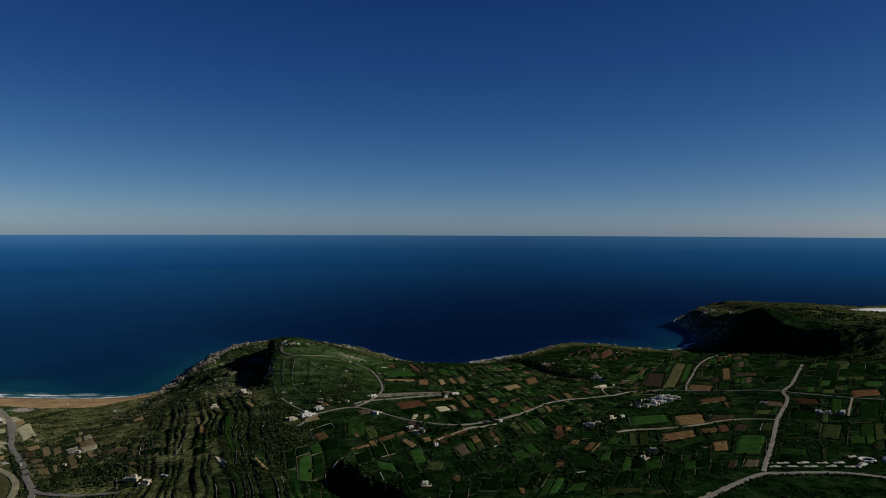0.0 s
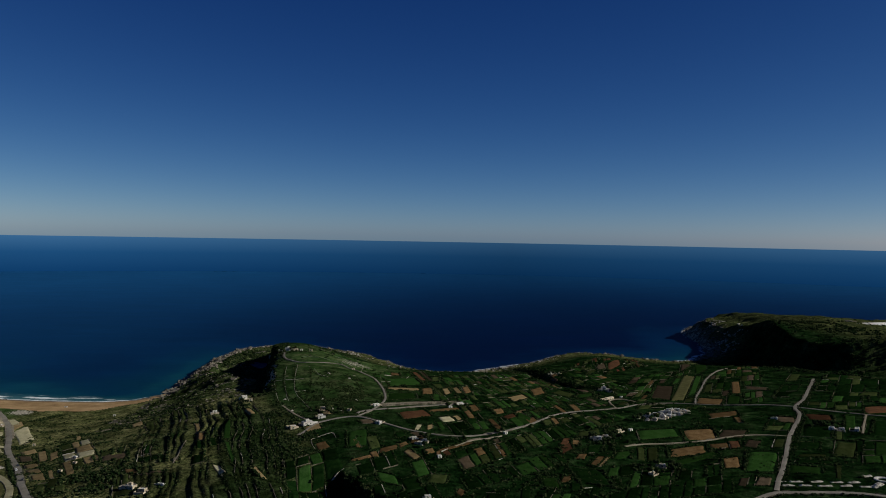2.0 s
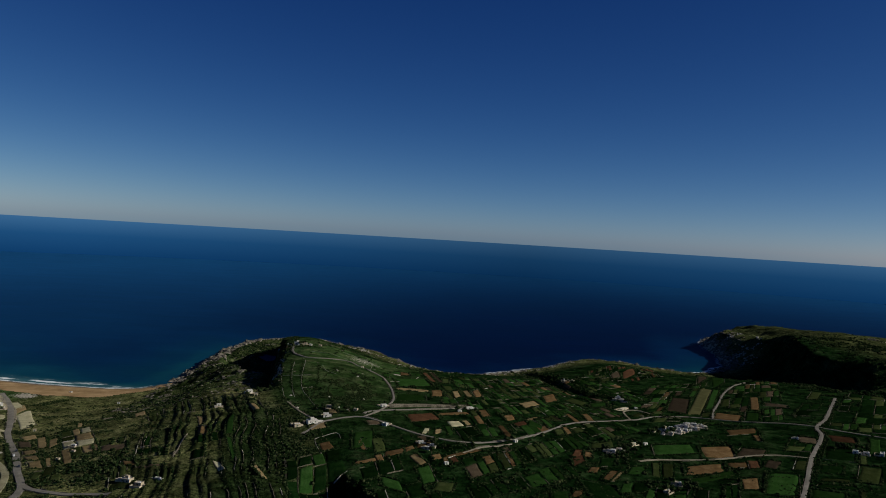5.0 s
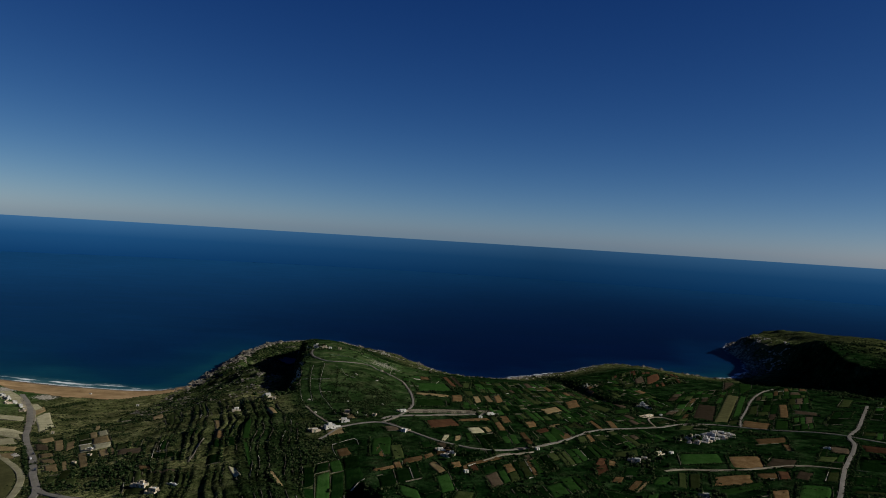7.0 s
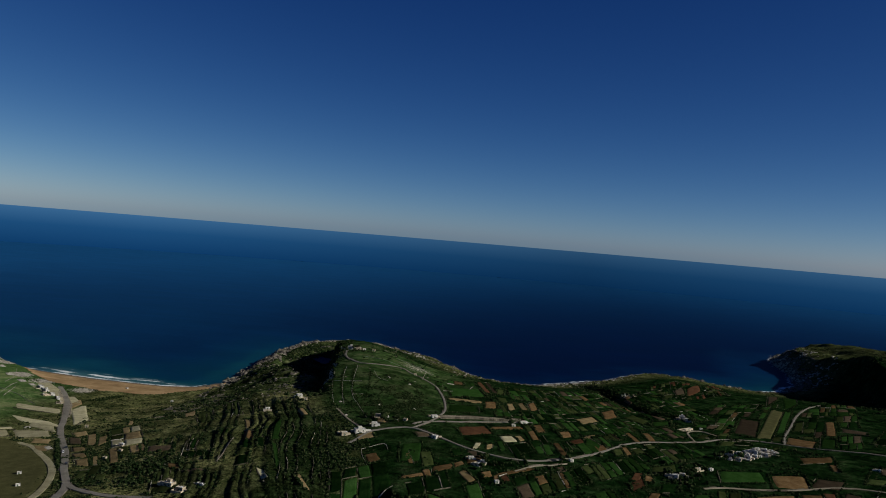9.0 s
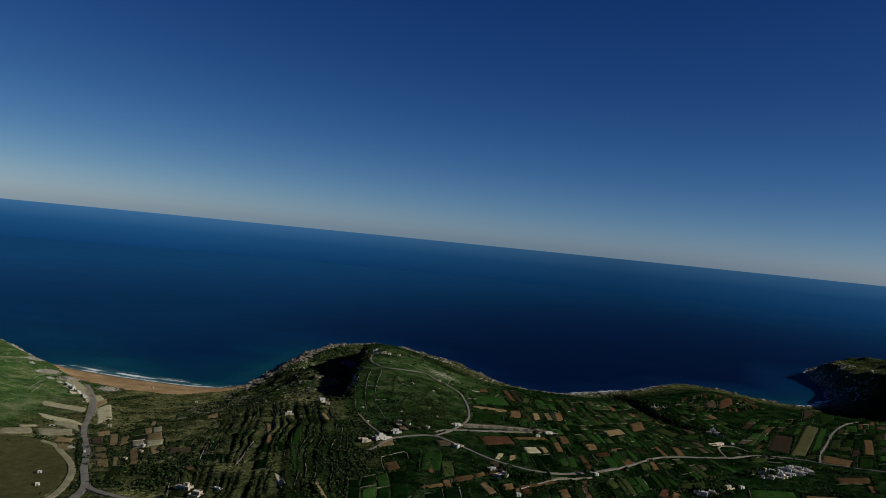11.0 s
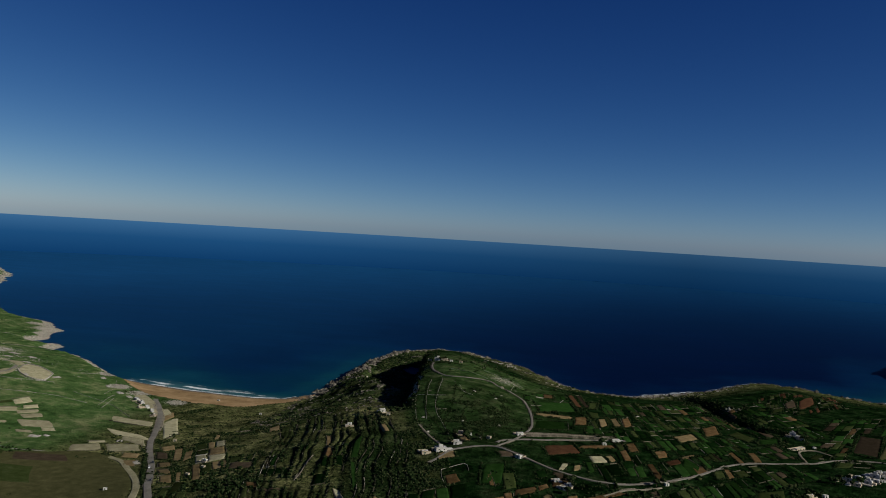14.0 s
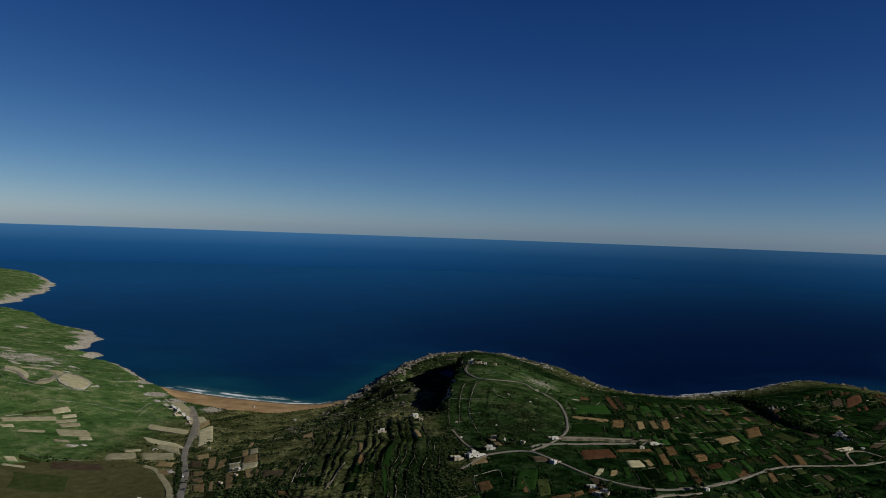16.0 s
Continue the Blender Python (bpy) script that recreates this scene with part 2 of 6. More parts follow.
KNOTS_FAR_WEST = [(-644, 1064, 28), (-764, 1141, 30), (-700, 1220, 16), (-850, 1350, 12), (-950, 1500, 8), (-1100, 1500, 16),
                  (-560, 1080, 12), (-1300, 1600, 30), (-1000, 1100, 48), (-1300, 1000, 50), (-800, 700, 46), (-1900, 2600, 16),
                  (-2300, 2800, 24), (-1800, 2200, 18), (-1900, 1500, 50), (-700, 300, 40)]
KNOTS_EAST = [(121, 732, 56), (313, 820, 54), (390, 940, 43), (490, 877, 56), (309, 1023, 40), (211, 1007, 44), (571, 1220, 38),
              (394, 1400, 27), (330, 1400, 16), (480, 1411, 14), (420, 1500, 14), (230, 1250, 24), (150, 1200, 34), (420, 1200, 34), (590, 1400, 14),
              (165, 1345, 4), (110, 1360, 5), (235, 1385, 5), (300, 1435, 6), (600, 1470, 4), (650, 1490, 6),
              (619, 1327, 26), (689, 1178, 44), (728, 1043, 50), (760, 880, 58), (397, 596, 52), (310, 585, 50), (274, 669, 50)]
KNOTS_NEAR = [(-76, 617, 50), (4, 623, 52), (132, 642, 52), (0, 300, 52), (300, 300, 56), (-300, 400, 32), (700, 600, 62),
              (1200, 900, 70), (0, -600, 60), (1500, 0, 80), (-1500, 0, 60), (-330, 600, 22), (-600, 500, 28), (1800, 1500, 78), (3000, 1500, 80), (3000, -1000, 70),
              (-3000, 2500, 50), (-3000, 0, 60), (0, -1200, 60)]
KNOTS = np.array(KNOTS_HILL + KNOTS_WEST + KNOTS_FAR_WEST + KNOTS_EAST + KNOTS_NEAR, float)



def bend(q):
    return 0.5 * q * np.log(q + 1e-9)


def bent_plate(knots, stiff):
    """Weights of a thin plate that runs close to the knots."""
    n = len(knots)
    px, py = knots[:, 0], knots[:, 1]
    a = np.zeros((n + 3, n + 3))
    a[:n, :n] = bend(((px[:, None] - px) ** 2 + (py[:, None] - py) ** 2) / 1e6) + stiff * np.eye(n)
    a[:n, n:] = np.stack([np.ones(n), px / 1000, py / 1000], 1)
    a[n:, :n] = a[:n, n:].T
    return np.linalg.solve(a, np.concatenate([knots[:, 2], np.zeros(3)]))


PLATE = bent_plate(KNOTS, 0.002)


def lattice(ix, iy, seed):
    n = (ix.astype(np.int64) * 374761393 + iy.astype(np.int64) * 668265263 + seed * 974634541) & 0x7FFFFFFF
    n = ((n ^ (n >> 13)) * 1274126177) & 0x7FFFFFFF
    return ((n ^ (n >> 16)) & 0xFFFF) / 65535.0


def bumps(x, y, size, seed=0, octaves=3):
    """Smooth value noise in -1..1, about one bump every size metres."""
    total, weight, amp = 0.0, 0.0, 1.0
    for k in range(octaves):
        u, v = x / size, y / size
        iu, iv = np.floor(u), np.floor(v)
        fu, fv = u - iu, v - iv
        fu, fv = fu * fu * (3 - 2 * fu), fv * fv * (3 - 2 * fv)
        a, b = lattice(iu, iv, seed + k), lattice(iu + 1, iv, seed + k)
        c, d = lattice(iu, iv + 1, seed + k), lattice(iu + 1, iv + 1, seed + k)
        total = total + amp * (a + (b - a) * fu + (c - a) * fv + (a - b - c + d) * fu * fv)
        weight, amp, size = weight + amp, amp * 0.5, size * 0.5
    return 2 * total / weight - 1


def step(e0, e1, v):
    s = np.clip((v - e0) / (e1 - e0), 0, 1)
    return s * s * (3 - 2 * s)


def line_distance(x, y, line):
    best = np.full(np.shape(x), 1e9)
    for (ax, ay), (bx, by) in zip(line[:-1], line[1:]):
        dx, dy = bx - ax, by - ay
        s = np.clip(((x - ax) * dx + (y - ay) * dy) / (dx * dx + dy * dy), 0, 1)
        best = np.minimum(best, (x - ax - s * dx) ** 2 + (y - ay - s * dy) ** 2)
    return np.sqrt(best)


def within(x, y, ring):
    odd = np.zeros(np.shape(x), bool)
    for (ax, ay), (bx, by) in zip(ring, np.roll(ring, -1, axis=0)):
        if ay != by:
            odd ^= ((ay > y) != (by > y)) & (x < (bx - ax) * (y - ay) / (by - ay) + ax)
    return odd


def inland(x, y):
    """Metres from the shore, positive on land; the shore frays by a few metres, but not along the beach."""
    d = line_distance(x, y, SHORE)
    d = np.where(within(x, y, LAND), d, -d)
    rocky = 1 - step(40, 90, x + 620) * step(40, 90, -285 - x) * step(900, 1000, y)
    rocky = np.where((x > -590) & (x < -318) & (y > 1000) & (y < 1260), 0.08, rocky)
    return d + rocky * (7 * bumps(x, y, 46, 5, 3) + 5 * bumps(x, y, 15, 6, 2))


VALE = np.array([(640, 1400), (690, 1290), (735, 1190), (810, 1090), (900, 1000)], float)
BANK_LINE = ((-24, 645), (30, 545))     # brow of the shaded bank
GULLY = np.array([(300, 1010), (268, 1080), (256, 1150), (258, 1250), (250, 1400)], float)
# Edges of the two tablelands; the land drops at the first to the west, at the second to the south-west.
HILL_EDGE = np.array([(-180, 1520), (-168, 1420), (-148, 1300), (-138, 1196), (-130, 1125), (-123, 1049), (-116, 974), (-114, 930), (-95, 860)], float)
HEAD_RING = np.array([(945, 1150), (885, 1188), (828, 1202), (775, 1222), (738, 1258), (724, 1310), (742, 1400), (775, 1490), (800, 1600), (818, 1700), (815, 1830), (868, 1935),
                      (980, 2010), (1300, 2000), (2400, 1850), (2600, 1300), (1500, 900), (1080, 1060)], float)


def bank_side(x, y):
    """Metres to the south-west of the shaded bank's brow."""
    (ax, ay), (bx, by) = BANK_LINE
    long = math.hypot(bx - ax, by - ay)
    return -((x - ax) * (ay - by) + (y - ay) * (bx - ax)) / long + 4 * bumps(x, y, 18, 35, 2)


def scrub_edge(y):
    return np.interp(y, (560, 760, 860, 950, 1300), (-30, -70, -110, -142, -165))


def terrace_no(x, y):
    """Terraces counted down the slope; they widen and narrow."""
    u = (-x - 0.2 * (y - 700) + 13 * bumps(x, y, 130, 51, 2) + 5 * bumps(x, y, 48, 52, 2)) / 8.2
    return u + 0.3 * np.sin(1.9 * u) + 0.12 * np.sin(0.83 * u + y / 70)


def terrace(x, y):
    """How far across its terrace a place lies, from 0 to 1, and how strongly the land is terraced there."""
    u = terrace_no(x, y)
    zone = step(-235, -165, x + 0.12 * (y - 700)) * (1 - step(-30, 5, x - scrub_edge(y))) * (1 - step(860, 960, y)) * step(430, 520, y)
    return u - np.floor(u), zone * (0.55 + 0.45 * np.clip(bumps(x, y, 70, 57, 2) * 2 + 0.5, 0, 1))


def land_height(x, y):
    """The country's height, and its distance from the shore."""
    d = inland(x, y)
    z = np.full(np.shape(x), PLATE[-3]) + PLATE[-2] * x / 1000 + PLATE[-1] * y / 1000
    for (kx, ky, kz), w in zip(KNOTS, PLATE):
        z = z + w * bend(((x - kx) ** 2 + (y - ky) ** 2) / 1e6)
    z = np.clip(z, 3, 92)
    # the hill's tableland with its western cliff
    edge_x = np.interp(-y, -HILL_EDGE[:, 1], HILL_EDGE[:, 0]) + 9 * bumps(x, y, 30, 31, 3)
    side = x - edge_x
    along = step(880, 990, y) * (1 - step(1430, 1560, y))
    z = z + along * (12 * step(-9, 3, side) * (1 - step(20, 150, side)) - (6 + 12 * step(1050, 1230, y)) * (1 - step(-14, 0, side)) * step(-90, -30, side))
    z = z - 11 * np.exp(-((side + 27) / 20) ** 2) * step(1030, 1180, y) * (1 - step(1440, 1530, y))
    bowl = step(1160, 1290, y) * (1 - step(1450, 1520, y)) * (1 - step(-20, 0, side)) * step(-112, -72, side)
    z = np.where(bowl > 0.02, np.maximum(z - 17 * bowl, np.minimum(z, 7 + 3 * bumps(x, y, 24, 37, 2))), z)
    # the eastern headland
    rim = np.where(within(x, y, HEAD_RING), 1, -1) * line_distance(x, y, np.vstack([HEAD_RING, HEAD_RING[:1]]))
    rim = rim + 12 * bumps(x, y, 60, 41, 3)
    top = 84 - 0.095 * np.clip(y - 1620, 0, 600) - 26 * (1 - step(835, 930, x)) * step(1500, 1660, y) - 0.06 * np.clip(x - 900, 0, 400)
    z = np.where(rim > -170, z + (top - z) * (0.2 * step(-120, -10, rim) + 0.8 * step(-30 - 45 * step(1480, 1640, y), 8, rim)), z)
    # relief
    z = z + 1.3 * bumps(x, y, 22, 15, 2) * np.exp(-((x + 40) / 90) ** 4 - ((y - 980) / 190) ** 4)
    rough = 1.2 + 2.2 * step(-90, -160, x) * step(-330, -280, x) + 2.5 * step(600, 700, x) * step(1150, 1250, y)
    z = z + rough * bumps(x, y, 60, 11, 4) * step(0, 60, d)
    apron = step(-310, -285, x) * (1 - step(-35, -12, side)) * step(930, 1010, y) * (1 - step(1540, 1640, y))
    z = z + apron * 8.5 * (0.45 - np.abs(bumps(x, y, 26, 17, 4))) * step(15, 45, d)
    # the fall to the shore: gentle behind the beach, steep elsewhere
    beach = np.exp(-((x + 440) / 105) ** 4) * step(950, 1050, y)
    low = np.exp(-((x + 900) / 260) ** 4) * step(1000, 1100, y)
    tip = np.exp(-((x - 830) / 80) ** 2 - ((y - 1900) / 130) ** 2)
    z = z + tip * (14 + 12 * bumps(x, y, 20, 45, 2))
    reach = 22 + 60 * beach + 22 * low + 10 * tip + 10 * bumps(x, y, 70, 21, 2)
    fall = step(0, 1, d / reach)
    fall = 0.25 * np.clip(d / reach, 0, 1) + 0.75 * fall
    crags = (1 - beach) * step(2, 10, d) * (1 - step(26, 60, d)) * 3.5 * np.abs(bumps(x, y, 11, 25, 2))
    z = np.where(d > 0, np.minimum(z * fall, z) + crags, np.maximum(-14, d * 0.12 - 0.15))
    # the steep shaded bank below the crossroads, falling to the south-west
    bank = bank_side(x, y)
    z = z - 15 * step(-2, 9, bank) * (1 - step(14, 62, bank)) * step(500, 540, y) * (1 - step(618, 652, y))
    # the gully behind the rocky cove
    cove = x - np.interp(y, GULLY[:, 1], GULLY[:, 0])
    z = z - 11 * np.exp(-(cove / 13) ** 2) * step(1010, 1060, y) * (1 - step(1370, 1420, y)) * step(4, 20, d)
    # the vale under the headland
    z = z - 16 * np.exp(-(line_distance(x, y, VALE) / 55) ** 2) * step(60, 130, d)
    # terraces on the western slope: banks that drop to the west
    f, zone = terrace(x, y)
    z = z + zone * (2.7 + 2.2 * bumps(x, y, 36, 53, 2)) * (f - step(0.76, 0.96, f) - 0.4)
    return z, d


# ---- helpers for meshes ----
def sheet_mesh(name, verts, faces, mat, smooth=False):
    """A mesh from arrays: all faces with the same number of corners."""
    verts, faces = np.asarray(verts, float).reshape(-1, 3), np.asarray(faces, int)
    k = faces.shape[1]
    mesh = bpy.data.meshes.new(name)
    mesh.vertices.add(len(verts))
    mesh.vertices.foreach_set("co", verts.ravel())
    mesh.loops.add(faces.size)
    mesh.loops.foreach_set("vertex_index", faces.ravel())
    mesh.polygons.add(len(faces))
    mesh.polygons.foreach_set("loop_start", np.arange(0, faces.size, k))
    mesh.update(calc_edges=True)
    mesh.polygons.foreach_set("use_smooth", np.full(len(faces), smooth))
    mesh.materials.append(mat)
    return mesh


def quads_of(m, n, keep=None):
    i = np.arange(n * m).reshape(m, n)
    q = np.stack([i[:-1, :-1], i[:-1, 1:], i[1:, 1:], i[1:, :-1]], -1)
    return q[keep] if keep is not None else q.reshape(-1, 4)


def cover(mesh, r, g, b):
    a = mesh.attributes.new("cover", "FLOAT_COLOR", "POINT")
    a.data.foreach_set("color", np.stack([r, g, b, np.ones_like(r)], -1).astype(np.float32).ravel())


def part(name, bm, mat, parent, label=""):
    """Links a bmesh as one mesh object under its thing."""
    mesh = bpy.data.meshes.new(name)
    bm.to_mesh(mesh)
    bm.free()
    mesh.materials.append(mat)
    ob = new(name, mesh)
    ob.parent = parent
    if label:
        ob["label"] = label
    return ob


def box(bm, x0, x1, y0, y1, z0, z1, bevel=0.0):
    made = bmesh.ops.create_cube(bm, size=1, matrix=Matrix.Translation(((x0 + x1) / 2, (y0 + y1) / 2, (z0 + z1) / 2)) @ Matrix.Diagonal((x1 - x0, y1 - y0, z1 - z0, 1)))
    if bevel:
        bmesh.ops.bevel(bm, geom=list({e for v in made["verts"] for e in v.link_edges}), offset=bevel, segments=1, affect="EDGES")
    return bm


def lines(*spans):
    out = [spans[0][0]]
    for a, b, s in spans:
        k = max(1, int(round((b - a) / s)))
        out += list(a + (b - a) * (np.arange(k) + 1) / k)
    return np.array(out, float)


def height(x, y):
    return float(land_height(np.array([float(x)]), np.array([float(y)]))[0][0])


# ---- ground ----
gx = lines((-3400, -1400, 50), (-1400, -760, 8), (-760, -320, 4), (-320, -30, 1.5), (-30, 800, 4), (800, 1400, 8), (1400, 3400, 50))
gy = lines((-1200, 400, 50), (400, 1000, 4), (1000, 1760, 5), (1760, 2200, 10), (2200, 3200, 20))
px, py = np.meshgrid(gx, gy)
pz, shore_d = land_height(px, py)
slope = np.hypot(np.gradient(pz, gx, axis=1), np.gradient(pz, gy, axis=0))
ground = new("ground", sheet_mesh("ground", np.stack([px, py, pz], -1), quads_of(len(gy), len(gx)), M["ground"], True))
tagged(ground, "green coastal farmland with scrub and bare limestone", "ground", kind="structure")
scrub_zone = step(-470, -400, px) * (1 - step(-20, 20, px - scrub_edge(py))) * step(400, 520, py)
scrub_zone = np.maximum(scrub_zone, 0.32 * step(760, 860, px) * step(1080, 1200, py))
scrub_zone = np.maximum(scrub_zone, 0.5 * (1 - step(30, 110, shore_d)) * step(-300, -200, px))
# shade put into the cover: pale stone is left out on these faces
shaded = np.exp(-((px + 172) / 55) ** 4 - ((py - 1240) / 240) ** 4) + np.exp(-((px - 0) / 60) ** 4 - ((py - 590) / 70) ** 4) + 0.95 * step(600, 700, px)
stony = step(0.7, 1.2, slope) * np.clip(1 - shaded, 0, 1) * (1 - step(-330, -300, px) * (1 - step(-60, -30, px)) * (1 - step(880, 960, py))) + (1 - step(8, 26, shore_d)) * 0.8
west_shelf = step(1180, 1300, py) * (1 - step(-760, -700, px))
stony = stony + west_shelf * (1 - step(8, 26, shore_d)) * 0.8 + 0.55 * np.exp(-((px + 820) / 90) ** 2 - ((py - 1200) / 60) ** 2)
stony = stony + 0.15 * (1 - step(20, 60, shore_d)) * step(70, 110, px) * (1 - step(330, 380, px)) * step(1300, 1340, py)
stony = stony + 0.6 * np.clip(0.4 + 1.2 * bumps(px, py, 22, 66, 3), 0, 1) * np.exp(-((px + 740) / 130) ** 4 - ((py - 1100 + 0.4 * (px + 740)) / 55) ** 4)
for ox, oy, r_ in ((-1000, 1590, 26), (-950, 1540, 30), (-915, 1480, 22), (-845, 1400, 22), (-810, 1340, 16), (-745, 1315, 16), (-690, 1270, 16), (-640, 1210, 14), (-590, 1150, 14), (-540, 1095, 14)):
    stony = stony + 1.1 * np.exp(-((px - ox) ** 2 + (py - oy) ** 2) / r_ ** 2)
for ox, oy, r_ in ((-440, 1055, 16), (-500, 1075, 20)):
    stony = stony + 0.8 * np.exp(-((px - ox) ** 2 + (py - oy) ** 2) / r_ ** 2)
stony = stony + 0.5 * np.exp(-((px + 22) / 30) ** 2 - ((py - 1085) / 45) ** 2)
stony = stony + 0.3 * np.clip(bumps(px, py, 25, 61, 3), 0, 1) * scrub_zone
pasture_zone = 1 - step(-480, -400, px + 0.1 * (py - 900))
slope_zone = step(-310, -285, px) * (1 - step(-165, -140, px)) * step(930, 1010, py)
scrub_zone = scrub_zone * (1 - 0.72 * slope_zone)
pasture_zone = np.maximum(pasture_zone, 0.26 * slope_zone * np.clip(0.4 + 1.8 * bumps(px, py, 30, 64, 2), 0, 1))
pasture_zone = np.maximum(pasture_zone, np.exp(-((px + 45) / 85) ** 4 - ((py - 1010) / 220) ** 4) * (0.3 + 0.25 * step(980, 1080, py)))
strip_no = np.floor(terrace_no(px, py))
scrub_zone = scrub_zone * (1 - 0.55 * terrace(px, py)[1] * (0.5 + 0.5 * np.sin(strip_no * 12.9 + np.floor(py / 45) * 4.1)))
scrub_zone = scrub_zone * (1 - 0.38 * terrace(px, py)[1])
scrub_zone = scrub_zone * np.where(px < -180, 0.72 + 0.5 * bumps(px, py, 38, 58, 3), 1)
wood = step(-150, -110, px + 0.12 * (py - 700)) * (1 - step(-15, 10, px - scrub_edge(py))) * (1 - step(800, 880, py))
scrub_zone = scrub_zone * (1 - 0.88 * wood)
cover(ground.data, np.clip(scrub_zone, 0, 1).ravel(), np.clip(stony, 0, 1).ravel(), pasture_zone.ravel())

# the beach
bx, by = lines((-650, -280, 3)), lines((1030, 1185, 2.5))
qx, qy = np.meshgrid(bx, by)
qz, qd = land_height(qx, qy)
width = 74 * np.exp(-((qx + 435) / 130) ** 4) + 5 * bumps(qx, qy, 30, 71, 2)
on_beach = (qd > -5) & (qd < width) & (width > 8)
rise = 0.45 * np.clip((width - qd) / 4, 0, 1)
keep = on_beach[:-1, :-1] & on_beach[1:, 1:] & on_beach[1:, :-1] & on_beach[:-1, 1:]
beach = new("beach", sheet_mesh("beach", np.stack([qx, qy, qz + 0.12 + rise], -1), quads_of(len(by), len(bx), keep), M["sand"], True))
cover(beach.data, (1 - step(2, 9, qd + 2 * bumps(qx, qy, 12, 72, 2))).ravel(), 0 * qx.ravel(), 0 * qx.ravel())
tagged(beach, "orange sand beach along the bay", "beach", kind="structure")


# ---- sea ----
def sea_look():
    m = bpy.data.materials.new("sea_water")
    m.use_nodes = True
    t = m.node_tree
    bsdf = t.nodes["Principled BSDF"]
    bsdf.inputs["Roughness"].default_value, bsdf.inputs["IOR"].default_value = 0.5, 1.33
    bsdf.inputs["Specular IOR Level"].default_value = 0.02
    w = place(t)
    near, foam, sky_sheen = split_mask(t)
    patch = noise_of(t, w, 60, 4)
    shallow = calc(t, "ADD", near, calc(t, "MULTIPLY", calc(t, "SUBTRACT", patch, 0.5), 0.25))
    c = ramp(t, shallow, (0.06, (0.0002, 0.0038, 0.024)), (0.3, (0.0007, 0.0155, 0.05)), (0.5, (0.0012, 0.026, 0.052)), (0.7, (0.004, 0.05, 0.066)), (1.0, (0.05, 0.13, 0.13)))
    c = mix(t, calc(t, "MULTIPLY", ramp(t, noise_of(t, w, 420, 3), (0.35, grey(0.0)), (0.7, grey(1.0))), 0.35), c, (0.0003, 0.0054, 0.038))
    # reflected sky put into the base colour, which pales with distance
    c = mix(t, sky_sheen, c, (0.007, 0.06, 0.165))
    streak = t.nodes.new("ShaderNodeMapping")
    streak.inputs["Scale"].default_value = (0.35, 1.0, 1.0)
    t.links.new(w, streak.inputs["Vector"])
    wind = calc(t, "ADD", calc(t, "MULTIPLY", noise_of(t, streak.outputs[0], 70, 5, 0.65), 0.6), calc(t, "MULTIPLY", noise_of(t, streak.outputs[0], 9, 4, 0.7), 0.4))
    c = mix(t, 1.0, c, ramp(t, wind, (0.3, grey(0.8)), (0.5, grey(0.97)), (0.7, grey(1.2))), "MULTIPLY")
    lace = noise_of(t, streak.outputs[0], 5, 6, 0.7)
    white = ramp(t, calc(t, "ADD", foam, calc(t, "MULTIPLY", calc(t, "SUBTRACT", lace, 0.5), 1.5)), (0.55, grey(0.0)), (0.85, grey(1.0)))
    c = mix(t, white, c, (0.6, 0.63, 0.63))
    t.links.new(c, bsdf.inputs["Base Color"])
    t.links.new(ramp(t, white, (0.0, grey(0.5)), (1.0, grey(0.8))), bsdf.inputs["Roughness"])
    waves = calc(t, "ADD", noise_of(t, streak.outputs[0], 7, 5, 0.6), calc(t, "MULTIPLY", noise_of(t, streak.outputs[0], 34, 3), 1.5))
    b = t.nodes.new("ShaderNodeBump")
    b.inputs["Strength"].default_value, b.inputs["Distance"].default_value = 0.35, 0.5
    t.links.new(waves, b.inputs["Height"])
    t.links.new(b.outputs[0], bsdf.inputs["Normal"])
    return m


EYE_LEVEL, FAR = 245.0, 4830.0
sx = lines((-4700, -1000, 60), (-1000, -650, 12), (-650, -260, 4), (-260, 900, 10), (900, 4700, 60))
sy = lines((900, 1060, 20), (1060, 1260, 4), (1260, 1700, 10), (1700, 2200, 20), (2200, 5000, 60))
wx, wy = np.meshgrid(sx, sy)
reach = np.hypot(wx, wy - 60)
pull = np.where(reach > FAR, FAR / np.maximum(reach, 1), 1.0)
wx, wy = wx * pull, 60 + (wy - 60) * pull
wd = inland(wx, wy)
swell = np.exp(-((wx + 440) / 150) ** 4) * step(1000, 1050, wy)
near = step(-200, 0, wd) * (0.12 + 0.3 * swell + 0.5 * np.exp(-((wx - 610) / 120) ** 2)) + 0.4 * step(-60, 0, wd) * (0.1 + 0.9 * swell)
near = near + 0.24 * np.exp(-((wx + 520) / 160) ** 2 - ((wy - 1260) / 100) ** 2) + 0.27 * np.exp(-((wx + 700) / 420) ** 2 - ((wy - 1600) / 560) ** 2) + 0.2 * np.exp(-((wx + 700) / 130) ** 2 - ((wy - 1430) / 150) ** 2)
lip = (0.95 + 0.55 * bumps(wx, wy, 26, 83, 2)) * (1.0 * np.exp(-((wd + 5) / 7) ** 2) + 0.85 * np.exp(-((wd + 21 + 9 * bumps(wx, wy, 40, 81, 3)) / 6.5) ** 2) + 0.75 * np.exp(-((wd + 40 + 10 * bumps(wx, wy, 50, 82, 2)) / 4.5) ** 2))
spray = np.exp(-((wd + 4) / 8) ** 2) * (0.15 + 0.5 * step(-230, -150, wx) + 0.12 * np.exp(-((wx - 230) / 110) ** 2) + 0.45 * np.exp(-((wx - 640) / 60) ** 2))
